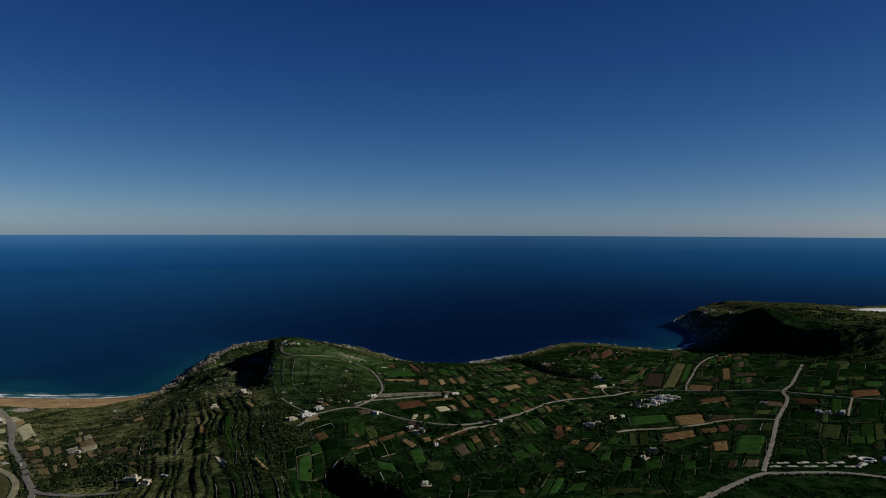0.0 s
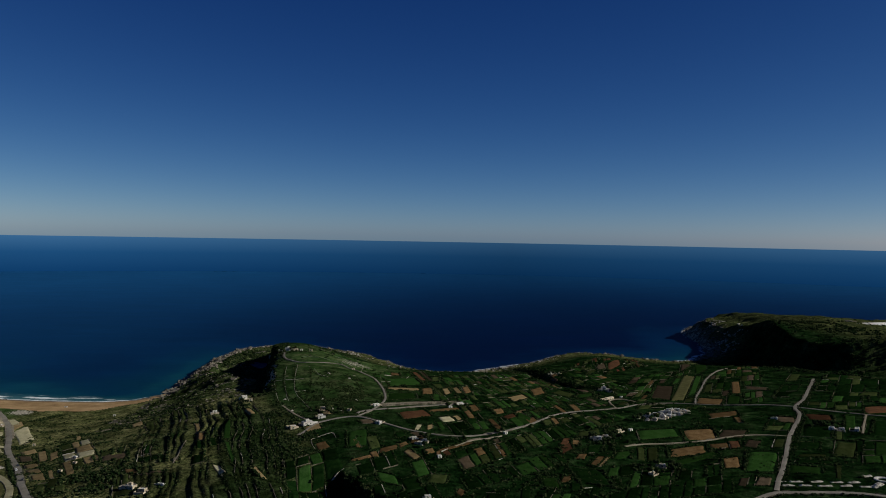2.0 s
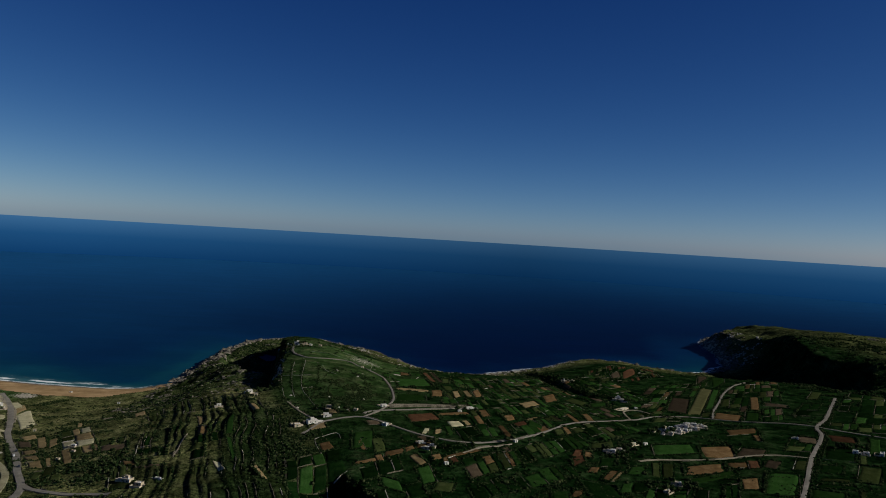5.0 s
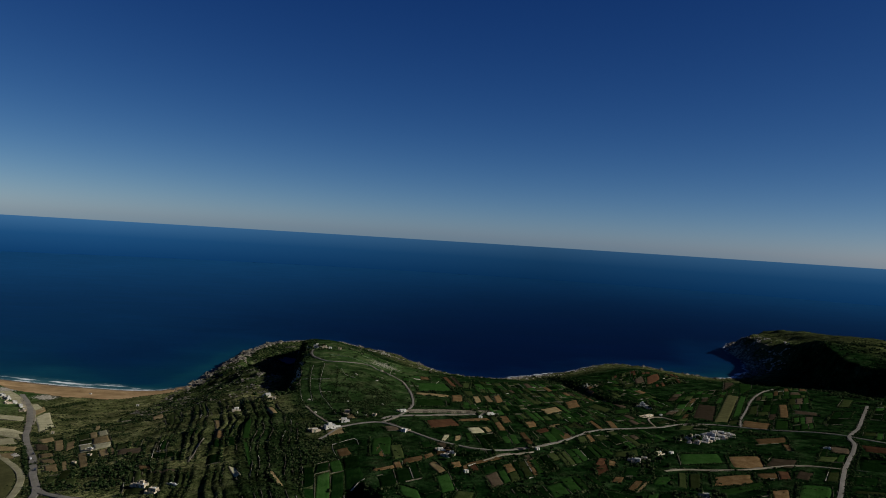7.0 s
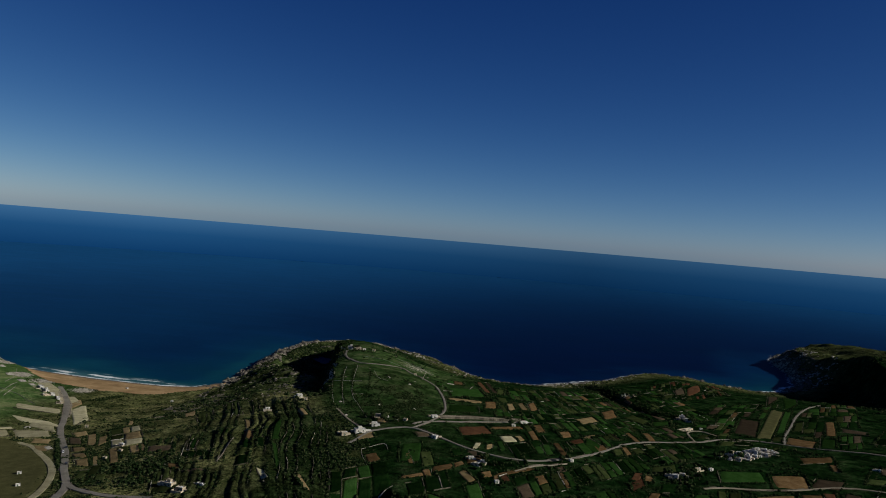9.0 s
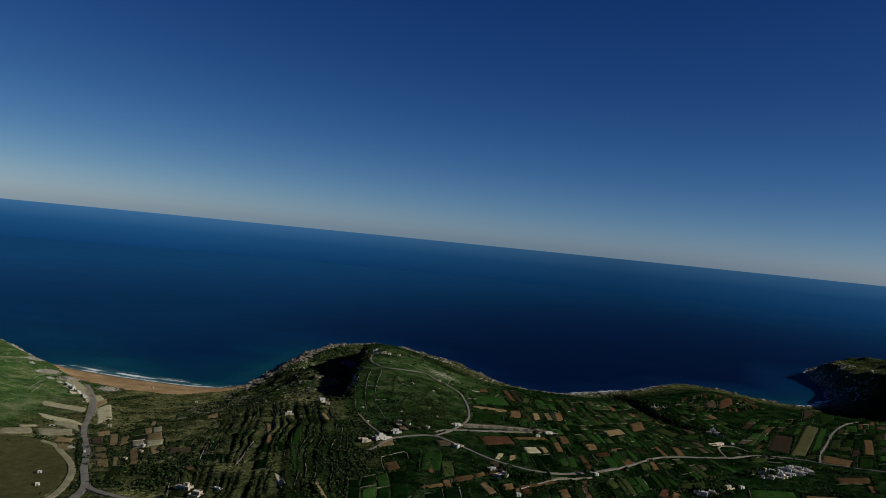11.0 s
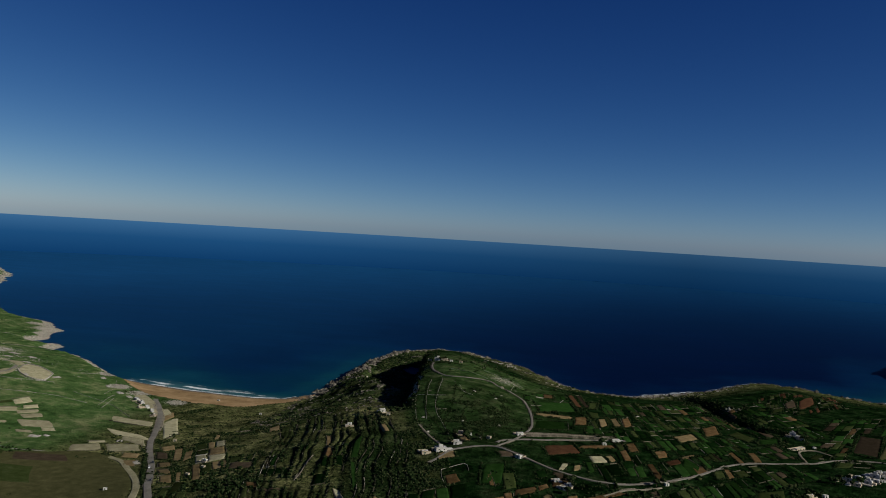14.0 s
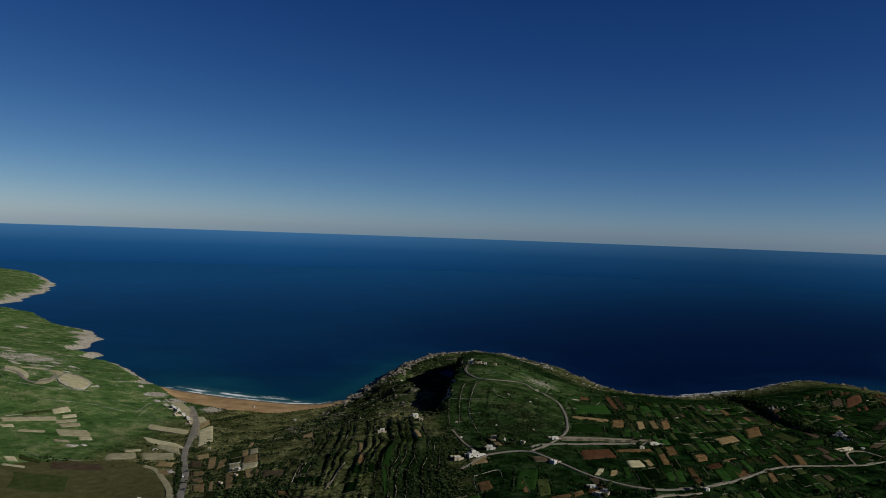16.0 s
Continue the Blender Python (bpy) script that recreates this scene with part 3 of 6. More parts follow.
open_beach = 1 - step(1170, 1215, wy - 0.12 * (-440 - wx))
foam = np.clip(np.where(swell > 0.3, lip * swell * open_beach + 0.5 * spray * (1 - open_beach), spray), 0, 1)
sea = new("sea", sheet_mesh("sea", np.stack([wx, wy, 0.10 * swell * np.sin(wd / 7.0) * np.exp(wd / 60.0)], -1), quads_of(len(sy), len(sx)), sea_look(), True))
# third channel: strength of the painted sky sheen, by distance and side
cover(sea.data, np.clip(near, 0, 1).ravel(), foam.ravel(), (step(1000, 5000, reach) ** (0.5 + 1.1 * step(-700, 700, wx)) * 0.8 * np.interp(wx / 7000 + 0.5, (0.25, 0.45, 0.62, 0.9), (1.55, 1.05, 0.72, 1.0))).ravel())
tagged(sea, "dark blue open sea with light surf", "sea", kind="structure")


# glowing ring painted as far water up to the dipped horizon, beyond the sea sheet
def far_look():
    m = bpy.data.materials.new("far_water_glow")
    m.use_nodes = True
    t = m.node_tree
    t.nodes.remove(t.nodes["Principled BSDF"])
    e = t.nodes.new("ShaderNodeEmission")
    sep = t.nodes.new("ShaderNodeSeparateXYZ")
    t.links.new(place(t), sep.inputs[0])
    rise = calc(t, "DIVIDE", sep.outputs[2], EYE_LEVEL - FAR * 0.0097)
    # the sky's sheen is painted in: paler towards the horizon and the west
    far = ramp(t, rise, (0.0, FAR_GLOW[0]), (0.55, FAR_GLOW[1]), (1.0, FAR_GLOW[2]))
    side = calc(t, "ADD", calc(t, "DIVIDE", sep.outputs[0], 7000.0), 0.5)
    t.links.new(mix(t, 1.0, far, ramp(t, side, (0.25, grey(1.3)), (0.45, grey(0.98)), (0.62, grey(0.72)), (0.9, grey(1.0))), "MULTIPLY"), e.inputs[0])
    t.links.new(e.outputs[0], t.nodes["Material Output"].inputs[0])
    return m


FAR_GLOW = ((0.0036, 0.034, 0.106), (0.009, 0.055, 0.146), (0.03, 0.1, 0.212))
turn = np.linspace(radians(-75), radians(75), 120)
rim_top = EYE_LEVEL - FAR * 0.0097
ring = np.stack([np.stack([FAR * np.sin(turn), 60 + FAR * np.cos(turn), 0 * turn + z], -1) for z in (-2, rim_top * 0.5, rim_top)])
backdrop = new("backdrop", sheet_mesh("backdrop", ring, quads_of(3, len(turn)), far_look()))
tagged(backdrop, "glowing painted backdrop of far open water below the horizon", "sea", kind="structure")
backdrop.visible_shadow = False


# ---- standing on the ground ----
def ground_z(x, y):
    """The height of the ground sheet, between its grid lines."""
    x, y = np.asarray(x, float), np.asarray(y, float)
    i = np.clip(np.searchsorted(gx, x) - 1, 0, len(gx) - 2)
    j = np.clip(np.searchsorted(gy, y) - 1, 0, len(gy) - 2)
    u, v = (x - gx[i]) / (gx[i + 1] - gx[i]), (y - gy[j]) / (gy[j + 1] - gy[j])
    return (pz[j, i] * (1 - u) + pz[j, i + 1] * u) * (1 - v) + (pz[j + 1, i] * (1 - u) + pz[j + 1, i + 1] * u) * v


def shore_at(x, y):
    i = np.clip(np.searchsorted(gx, x) - 1, 0, len(gx) - 2)
    j = np.clip(np.searchsorted(gy, y) - 1, 0, len(gy) - 2)
    return shore_d[j, i]


rng = np.random.default_rng(7)
WALLS = []      # runs of dry-stone wall: x0, y0, x1, y1, height, width
PALE_WALLS = []     # runs of tumbled, sunlit wall
HEDGES = []     # places of hedge bushes: x, y, size
ROAD_LINES = []


# ---- roads ----
def smooth_line(points, gap):
    """A curve through the points, sampled about every gap metres."""
    p = np.array(points, float)
    p = np.vstack([2 * p[0] - p[1], p, 2 * p[-1] - p[-2]])
    out = []
    for a, b, c, d in zip(p[:-3], p[1:-2], p[2:-1], p[3:]):
        k = max(1, int(np.hypot(*(c - b)) / gap))
        for s in np.arange(k) / k:
            out.append(0.5 * (2 * b + (c - a) * s + (2 * a - 5 * b + 4 * c - d) * s * s + (3 * b - 3 * c + d - a) * s ** 3))
    out.append(p[-2])
    return np.array(out)


def ribbon(name, line, wide, mat, lift=0.55):
    way = np.gradient(line, axis=0)
    way /= np.maximum(np.hypot(way[:, 0], way[:, 1]), 1e-6)[:, None]
    side = np.stack([-way[:, 1], way[:, 0]], -1)
    mid = ground_z(line[:, 0], line[:, 1])
    pad = np.pad(mid, 2, mode="edge")
    mid = (pad[:-4] + pad[1:-3] + pad[2:-2] + pad[3:-1] + pad[4:]) / 5
    rows = []
    for k, (off, dz) in enumerate(((-0.62, -1.6), (-0.5, 0.0), (0.0, 0.12), (0.5, 0.0), (0.62, -1.6))):
        wob = 1 + 0.08 * np.sin(np.arange(len(line)) * 0.9 + k)
        p = line + side * off * wide * wob[:, None]
        own = ground_z(p[:, 0], p[:, 1])
        z = np.maximum(mid, own) * 0.6 + own * 0.4 + lift + dz
        rows.append(np.concatenate([p, z[:, None]], 1))
    grid = np.stack(rows, 1)
    return new(name, sheet_mesh(name, grid, quads_of(len(line), 5)[:, ::-1], mat, False)), side


def road(name, wide, points):
    line = smooth_line(points, 6)
    paved = wide > 2.0
    ob, side = ribbon(name, line, wide, M["road"] if paved else M["track"])
    tagged(ob, "worn pale asphalt country road" if paved else "narrow pale gravel farm track", "road", kind="structure")
    ROAD_LINES.append((line, wide))
    for s in (-1, 1):
        p = line + side * s * (wide / 2 + 0.9)
        for a, b in zip(p[:-1], p[1:]):
            if rng.random() < (0.3 if wide > 4 else 0.25):
                WALLS.append((*a, *b, rng.uniform(0.5, 1.0), 0.5))
        for q in p[::2]:
            if rng.random() < 0.22:
                HEDGES.append((*(q + rng.normal(0, 1.2, 2) + side[0] * s), rng.uniform(0.9, 2.0)))
    return ob


road('road_1', 5.6, [(-469, 1057), (-441, 1015), (-415, 965), (-390, 909), (-366, 851), (-344, 808), (-317, 760), (-288, 699), (-270, 666), (-263, 645), (-257, 614), (-252, 585)])
layby, _ = ribbon("pavement", smooth_line([(-458, 1032), (-426, 988), (-400, 933), (-388, 905)], 6), 9.0, M["track"], 0.42)
tagged(layby, "wide dusty margin of the beach road", "pavement", kind="structure")
road('road_2', 2.1, [(-11, 777), (0, 798), (9, 819), (17, 853), (18, 884), (14, 933), (6, 975), (-7, 1000), (-21, 1014), (-36, 1041), (-52, 1036), (-71, 1025), (-88, 1026), (-104, 1061), (-116, 1103), (-120, 1143)])
road('road_3', 2.3, [(-62, 732), (-53, 756), (-46, 769), (-37, 773), (-25, 777), (-11, 777), (2, 768), (19, 754), (37, 738), (56, 728), (75, 723), (96, 726), (120, 740), (147, 763), (174, 796), (199, 826), (225, 845), (251, 855), (281, 871), (317, 906), (353, 920), (384, 909), (416, 887), (450, 871), (471, 850)])
road('road_4', 3.6, [(619, 1062), (554, 963), (507, 892), (471, 846), (456, 810), (422, 760), (396, 722), (371, 681), (348, 644), (325, 609), (311, 586)])
road('road_5', 4.8, [(205, 503), (241, 534), (275, 560), (290, 570), (308, 580), (327, 580), (349, 578), (373, 573), (389, 562), (399, 555)])
road('road_6', 2.3, [(471, 846), (486, 827), (509, 810), (530, 792), (549, 783)])
road('road_7', 2.2, [(384, 909), (406, 960), (441, 1025), (476, 1091), (514, 1152), (560, 1206)])
road('road_8', 2.0, [(231, 704), (252, 712), (280, 715), (310, 720), (343, 731), (373, 734), (398, 725)])
road('road_9', 1.9, [(522, 797), (496, 761), (471, 725)])
road('road_10', 1.6, [(-89, 843), (-77, 814), (-66, 792), (-54, 771)])
road('road_11', 1.7, [(76, 694), (94, 713), (110, 720), (123, 730)])
road('road_12', 1.9, [(274, 865), (287, 932), (308, 949), (320, 925)])
road('road_13', 5.0, [(-270, 666), (-256, 651), (-237, 638), (-212, 629), (-188, 622)])
road('track_3', 2.6, [(-11, 790), (-4, 802), (31, 816), (68, 837), (107, 859)])
road('track_1', 4.0, [(-751, 1060), (-723, 1051), (-687, 1022), (-670, 1017), (-666, 1039), (-678, 1072)])
road('track_2', 0.9, [(-163, 693), (-164, 715), (-167, 737), (-166, 752)])


# bushes added to draw a dark belt along one side of two roads
for line, wide in (ROAD_LINES[3], ROAD_LINES[4]):
    way = np.gradient(line, axis=0)
    way /= np.hypot(way[:, 0], way[:, 1])[:, None]
    belt = line + np.stack([way[:, 1], -way[:, 0]], -1) * (wide / 2 + 2.2) * (1 if line is ROAD_LINES[4][0] else -1)
    for q in np.repeat(belt, 4, axis=0):
        HEDGES.append((*(q + rng.normal(0, 1.3, 2)), rng.uniform(0.8, 1.8)))


# ---- fields: kind, centre, half of each side ----
FIELDS_CENTRAL = [
    ('green', 92, 572, 7, -1, -3, -13), ('soil', 69, 588, 2, -4, -2, -6), ('olive', 55, 617, 7, -1, -2, -10),
    ('lush', 16, 619, 8, -5, 1, -11), ('soil', -5, 665, 9, 5, 0, -3), ('soil', 6, 673, 3, 2, 1, -7),
    ('tan', 37, 673, 3, 4, 5, -10), ('soil', 60, 673, 2, 1, 0, -9), ('red', 67, 676, 3, 3, 1, -7),
    ('soil', 53, 681, 4, 3, 1, -6), ('soil', 18, 686, 8, 5, 0, -6), ('soil', 77, 695, 17, 14, 3, -1),
    ('soil', 31, 697, 4, 4, 1, -4), ('soil', -39, 699, 5, 4, 2, -10),
]
FIELDS_CENTRAL_2 = [
    ('soil', -10, 704, 2, 0, 3, -13), ('olive', 5, 704, 5, 2, 3, -18), ('soil', 44, 709, 7, 4, 0, -6),
    ('lush', -9, 717, 9, 2, 1, -23), ('brown', 44, 725, 4, 1, 3, -7), ('straw', 47, 748, 3, 2, -2, -10),
    ('tan', 58, 750, 3, 3, -1, -8), ('brown', -1, 762, 6, 1, 2, -6), ('straw', 77, 782, 7, 4, 2, -9),
    ('tan', 88, 789, 3, 2, 2, -9), ('red', 46, 795, 14, 10, 3, -13), ('soil', 78, 820, 17, 10, 0, -5),
]
FIELDS_MIDDLE = [
    ('olive', 211, 550, 8, 0, -1, -3), ('olive', 188, 553, 15, 0, -2, -6), ('soil', 113, 557, 2, 0, -1, -7),
    ('lush', 141, 609, 6, -4, -2, -14), ('soil', 155, 615, 4, 1, -3, -8), ('green', 177, 624, 12, -6, 0, -19),
    ('tan', 200, 662, 2, 1, -8, -13), ('soil', 194, 663, 3, -1, -8, -13), ('soil', 183, 674, 4, 0, -4, -8),
    ('red', 176, 698, 7, 9, -1, -10), ('brown', 116, 713, 3, 3, 1, -6), ('soil', 189, 715, 3, -2, -3, -9),
    ('red', 180, 718, 4, 0, -4, -11), ('olive', 210, 747, 13, 8, -3, -12),
]
FIELDS_MIDDLE_2 = [
    ('soil', 123, 767, 3, 3, 3, -23), ('lush', 147, 785, 5, 7, 3, -16), ('olive', 179, 788, 5, 4, 0, -11),
    ('soil', 164, 794, 6, 5, 1, -10), ('soil', 188, 795, 3, 2, 0, -14), ('lush', 157, 799, 5, -16, -5, -18),
    ('red', 144, 807, 7, 9, 1, -6), ('soil', 136, 828, 6, 5, 1, -11), ('tan', 161, 833, 8, 10, 1, -3),
    ('soil', 111, 838, 5, 5, 1, -16), ('soil', 208, 857, 3, 3, 1, -24), ('soil', 228, 871, 4, 2, -2, -24),
]
FIELDS_SHORE = [
    ('lush', 36, 881, 17, 8, 0, -18), ('tan', 174, 921, 12, 18, 2, -14), ('soil', 68, 923, 7, 7, 0, -19),
    ('tan', 40, 924, 20, 5, 0, -7), ('tan', 91, 934, 4, 5, 0, -21), ('tan', 105, 949, 4, 6, 1, -22),
    ('soil', 118, 961, 5, 9, 0, -25), ('lush', 42, 980, 20, 18, 4, -29), ('soil', 212, 991, 11, 17, -3, -29),
    ('olive', 86, 1035, 5, 2, -3, -28), ('red', 65, 1051, 3, 7, 5, -47), ('brown', 75, 1062, 3, 4, 4, -48),
]
FIELDS_EAST = [
    ('brown', 296, 609, 3, -1, -6, -10), ('brown', 313, 609, 6, -1, -6, -10), ('olive', 385, 625, 2, 0, -11, -18),
    ('lush', 361, 633, 12, -4, -5, -9), ('green', 379, 652, 14, -3, -3, -4), ('soil', 309, 658, 8, 1, -6, -14),
    ('lush', 337, 659, 13, -2, -14, -27), ('olive', 387, 668, 13, -2, -2, -3), ('lush', 284, 671, 25, 13, 0, -6),
    ('olive', 249, 683, 5, 0, -8, -21), ('olive', 239, 684, 3, -1, -7, -20), ('soil', 285, 692, 20, 6, -4, -12),
    ('soil', 320, 705, 10, 2, -2, -7), ('red', 336, 708, 5, 0, -4, -11),
]
FIELDS_EAST_2 = [
    ('brown', 353, 708, 5, -3, -7, -11), ('soil', 317, 742, 16, 1, -6, -19), ('brown', 350, 742, 12, -2, -9, -13),
    ('lush', 278, 747, 21, 6, -4, -16), ('soil', 382, 797, 3, -1, -4, -12), ('soil', 379, 825, 20, 8, -5, -14),
    ('lush', 269, 973, 13, 11, -4, -17), ('olive', 244, 986, 8, 16, 6, -18), ('brown', 381, 1006, 10, -7, -25, -57),
    ('olive', 344, 1213, 10, 12, -7, -22), ('brown', 378, 1273, 11, 14, -7, -33),
]
FIELDS_FAR_EAST = [
    ('olive', 427, 683, 8, -3, -14, -21), ('green', 504, 742, 8, -5, -21, -29), ('green', 439, 748, 12, -5, -17, -26),
    ('lush', 485, 767, 4, -3, -21, -32), ('brown', 432, 793, 8, -4, -6, -10), ('red', 469, 795, 11, -6, -6, -11),
    ('red', 555, 823, 20, 3, -11, -19), ('soil', 408, 925, 11, -11, -11, -22), ('lush', 439, 927, 8, -1, -14, -29),
    ('olive', 430, 955, 6, -1, -3, -8), ('brown', 505, 1001, 11, -9, -5, -10), ('soil', 486, 1020, 6, 0, -23, -48),
    ('olive', 450, 1025, 6, 2, -14, -30), ('plough', 423, 1040, 8, -2, -54, -111),
]
FIELDS_FAR_EAST_2 = [
    ('lush', 447, 1058, 4, -1, -43, -87), ('lush', 539, 1256, 27, 38, -42, -96), ('brown', 526, 1286, 25, 41, -33, -79),
    ('red', 409, 1304, 22, 36, -11, -44),
]
FIELDS_WEST = [
    ('tan', -346, 773, 6, 1, 5, -11), ('tan', -358, 798, 8, -1, 2, -6), ('tan', -312, 801, 4, 1, 11, -25),
    ('straw', -414, 813, 10, 7, 6, -10), ('straw', -380, 823, 15, 2, 7, -11), ('tan', -334, 826, 5, 4, 6, -10),
    ('straw', -416, 837, 6, 4, 2, -3), ('straw', -545, 853, 10, 6, 2, -3), ('straw', -575, 854, 4, 4, 4, -3),
    ('straw', -388, 856, 15, -8, 4, -9), ('straw', -484, 858, 5, 3, 3, -5), ('straw', -507, 870, 13, 7, 9, -9),
    ('straw', -405, 877, 23, -7, 11, -11), ('straw', -575, 888, 18, 18, 5, -5),
]
FIELDS_WEST_2 = [
    ('straw', -528, 894, 7, 7, 5, -5), ('straw', -541, 905, 6, 8, 3, -4), ('olive', -586, 916, 6, 14, 3, -4),
    ('straw', -551, 924, 5, 6, 4, -5), ('straw', -381, 924, 0, 17, 19, -39), ('straw', -435, 939, 23, -2, 5, -10),
    ('straw', -573, 940, 3, 10, 7, -7), ('tan', -413, 983, -1, 14, 6, -10),
]
FIELDS_VALLEY = [
    ('tan', -85, 643, 2, 0, 7, -15), ('straw', -119, 662, 3, -1, 5, -12), ('brown', -176, 677, 11, -1, 1, -2),
    ('soil', -197, 690, 5, 0, 3, -6), ('lush', -118, 703, 2, 0, 9, -32), ('tan', -283, 719, 5, 2, 6, -11),
    ('green', -192, 721, 10, -1, 3, -7), ('tan', -295, 740, 6, 0, 4, -7), ('brown', -228, 746, 11, 1, 3, -9),
    ('soil', -155, 761, 5, -2, 3, -13), ('tan', -307, 765, 6, 0, 4, -8), ('lush', -133, 773, 3, 3, 6, -32),
    ('tan', -299, 795, 2, 5, 8, -21), ('brown', -326, 798, 7, -2, 6, -13),
]
FIELDS_VALLEY_2 = [
    ('tan', -166, 801, 2, 0, 5, -17), ('tan', -122, 837, 3, 2, 6, -16),
]
FIELDS_ROADSIDE = [
    ('olive', -426, 709, 25, 6, 13, -21), ('brown', -426, 762, 23, 7, 7, -10),
    ('straw', -493, 758, 5, 1, 5, -5), ('olive', -476, 763, 13, -3, 4, -6), ('straw', -474, 739, 11, 0, 2, -3),
    ('straw', -383, 854, 11, -5, 7, -12), ('straw', -498, 838, 7, 2, 3, -3),
]
ALL_FIELDS = FIELDS_ROADSIDE + FIELDS_CENTRAL + FIELDS_CENTRAL_2 + FIELDS_MIDDLE + FIELDS_MIDDLE_2 + FIELDS_SHORE + FIELDS_EAST + FIELDS_EAST_2 + FIELDS_FAR_EAST + FIELDS_FAR_EAST_2 + FIELDS_WEST + FIELDS_WEST_2 + FIELDS_VALLEY + FIELDS_VALLEY_2
FIELD_WORDS = {
    "soil": "ploughed orange-brown field between dry-stone walls", "red": "freshly tilled dark red field", "brown": "bare dull brown field",
    "straw": "pale field of dry stubble", "tan": "dry tan tilled field", "plough": "wide harrowed olive-brown field", "olive": "thin yellowish grass field",
    "green": "dark green meadow field with rough edges", "lush": "bright green field of young crop",
}
FIELD_BOXES = []


def field(kind, cx, cy, ux, uy, vx, vy, lift=0.5):
    """A draped patch of tilled land, with its rows along its longer side."""
    u, v = np.array((ux, uy), float), np.array((vx, vy), float)
    if np.hypot(*u) > np.hypot(*v):
        u, v = v, -u
    ang = math.atan2(-v[0], v[1])
    if cx < -350:       # the broad open plots of the western pasture
        u, v = u * 1.18, v * 1.18
    n = 11
    a, b = np.meshgrid(np.linspace(-1, 1, n), np.linspace(-1, 1, n))
    edge = (np.abs(a) == 1) | (np.abs(b) == 1)
    r = np.random.default_rng(int(abs(cx * 31 + cy * 7)) + 3)
    wav = 1 + 0.05 * np.sin(2.3 * a + r.uniform(0, 6)) + 0.04 * np.sin(3.1 * b + r.uniform(0, 6))
    wav = wav * np.where(edge, 1 - r.uniform(0, 0.09, a.shape), 1)      # ragged margins
    lean = r.uniform(-0.18, 0.18)
    gx_, gy_ = cx + (a * wav + lean * b) * u[0] + b * wav * v[0], cy + (a * wav + lean * b) * u[1] + b * wav * v[1]
    z = ground_z(gx_, gy_) + lift
    z = np.where(edge, z - lift - 0.3, z)
    z0 = float(z.mean())
    c, s = math.cos(-ang), math.sin(-ang)
    dx, dy = gx_ - cx, gy_ - cy
    mesh = sheet_mesh("field", np.stack([c * dx - s * dy, s * dx + c * dy, z - z0], -1), quads_of(n, n), M[kind], True)
    if np.cross(u, v) < 0:
        mesh.flip_normals()
    ob = new("field", mesh)
    ob.matrix_basis = pose(cx, cy, z0, 0, 0, math.degrees(ang))
    tagged(ob, FIELD_WORDS[kind], "field", "fields of the valley")
    FIELD_BOXES.append((cx, cy, u, v))
    corners = [np.array((cx, cy)) + i * u * 1.06 + j * v * 1.06 for i, j in ((-1, -1), (1, -1), (1, 1), (-1, 1))]
    for k in range(4):
        p, q = corners[k], corners[(k + 1) % 4]
        long = np.hypot(*(q - p))
        steps = max(1, int(long / 5))
        style = r.random()
        for m in range(steps):
            e0, e1 = p + (q - p) * m / steps, p + (q - p) * (m + 1) / steps
            if style < 0.14 and r.random() < 0.7:
                (PALE_WALLS if style < 0.02 else WALLS).append((*e0, *e1, r.uniform(0.35, 0.8), 0.6))
            if style > 0.3 and r.random() < 0.93 and cx > -330:
                for s in (0.0, 0.25, 0.5, 0.75):
                    HEDGES.append((*(e0 + (e1 - e0) * s + r.normal(0, 0.35, 2)), r.uniform(0.7, 1.5) * (1.5 if style > 0.8 else 1)))
    return ob


def inside_field(x, y, grow=1.08):
    """Which of the places lie in any field."""
    f = np.array([(cx, cy, *u, *v) for cx, cy, u, v in FIELD_BOXES])
    x, y = np.atleast_1d(x)[:, None] - f[:, 0], np.atleast_1d(y)[:, None] - f[:, 1]
    d = f[:, 2] * f[:, 5] - f[:, 3] * f[:, 4]
    a, b = (x * f[:, 5] - y * f[:, 4]) / d, (y * f[:, 2] - x * f[:, 3]) / d
    return ((np.abs(a) < grow) & (np.abs(b) < grow)).any(1)


for entry in ALL_FIELDS:
    field(*entry)



def round_field(kind, points, lift=0.45):
    """A draped field with a curved edge."""
    ring = smooth_line(list(points) + [points[0]], 9)[:-1]
    mid = ring.mean(0)
    rows = np.stack([mid + (ring - mid) * s for s in np.linspace(0.02, 1, 22)])
    z = ground_z(rows[..., 0], rows[..., 1]) + lift
    z[-1] -= lift + 0.3
    n = len(ring)
    i = np.arange(22 * n).reshape(22, n)
    q = np.stack([i[:-1], np.roll(i[:-1], -1, 1), np.roll(i[1:], -1, 1), i[1:]], -1).reshape(-1, 4)
    mesh = sheet_mesh("field", np.stack([rows[..., 0] - mid[0], rows[..., 1] - mid[1], z], -1), q, M[kind], True)
    if mesh.polygons[0].normal.z < 0:
        mesh.flip_normals()
    ob = new("field", mesh)
    ob.matrix_basis = pose(mid[0], mid[1], 0)
    tagged(ob, FIELD_WORDS[kind], "field", "fields of the valley")
    half = (ring.max(0) - ring.min(0)) / 2 * 0.8
    FIELD_BOXES.append((*mid, np.array((half[0], 0)), np.array((0, half[1]))))
    return ob


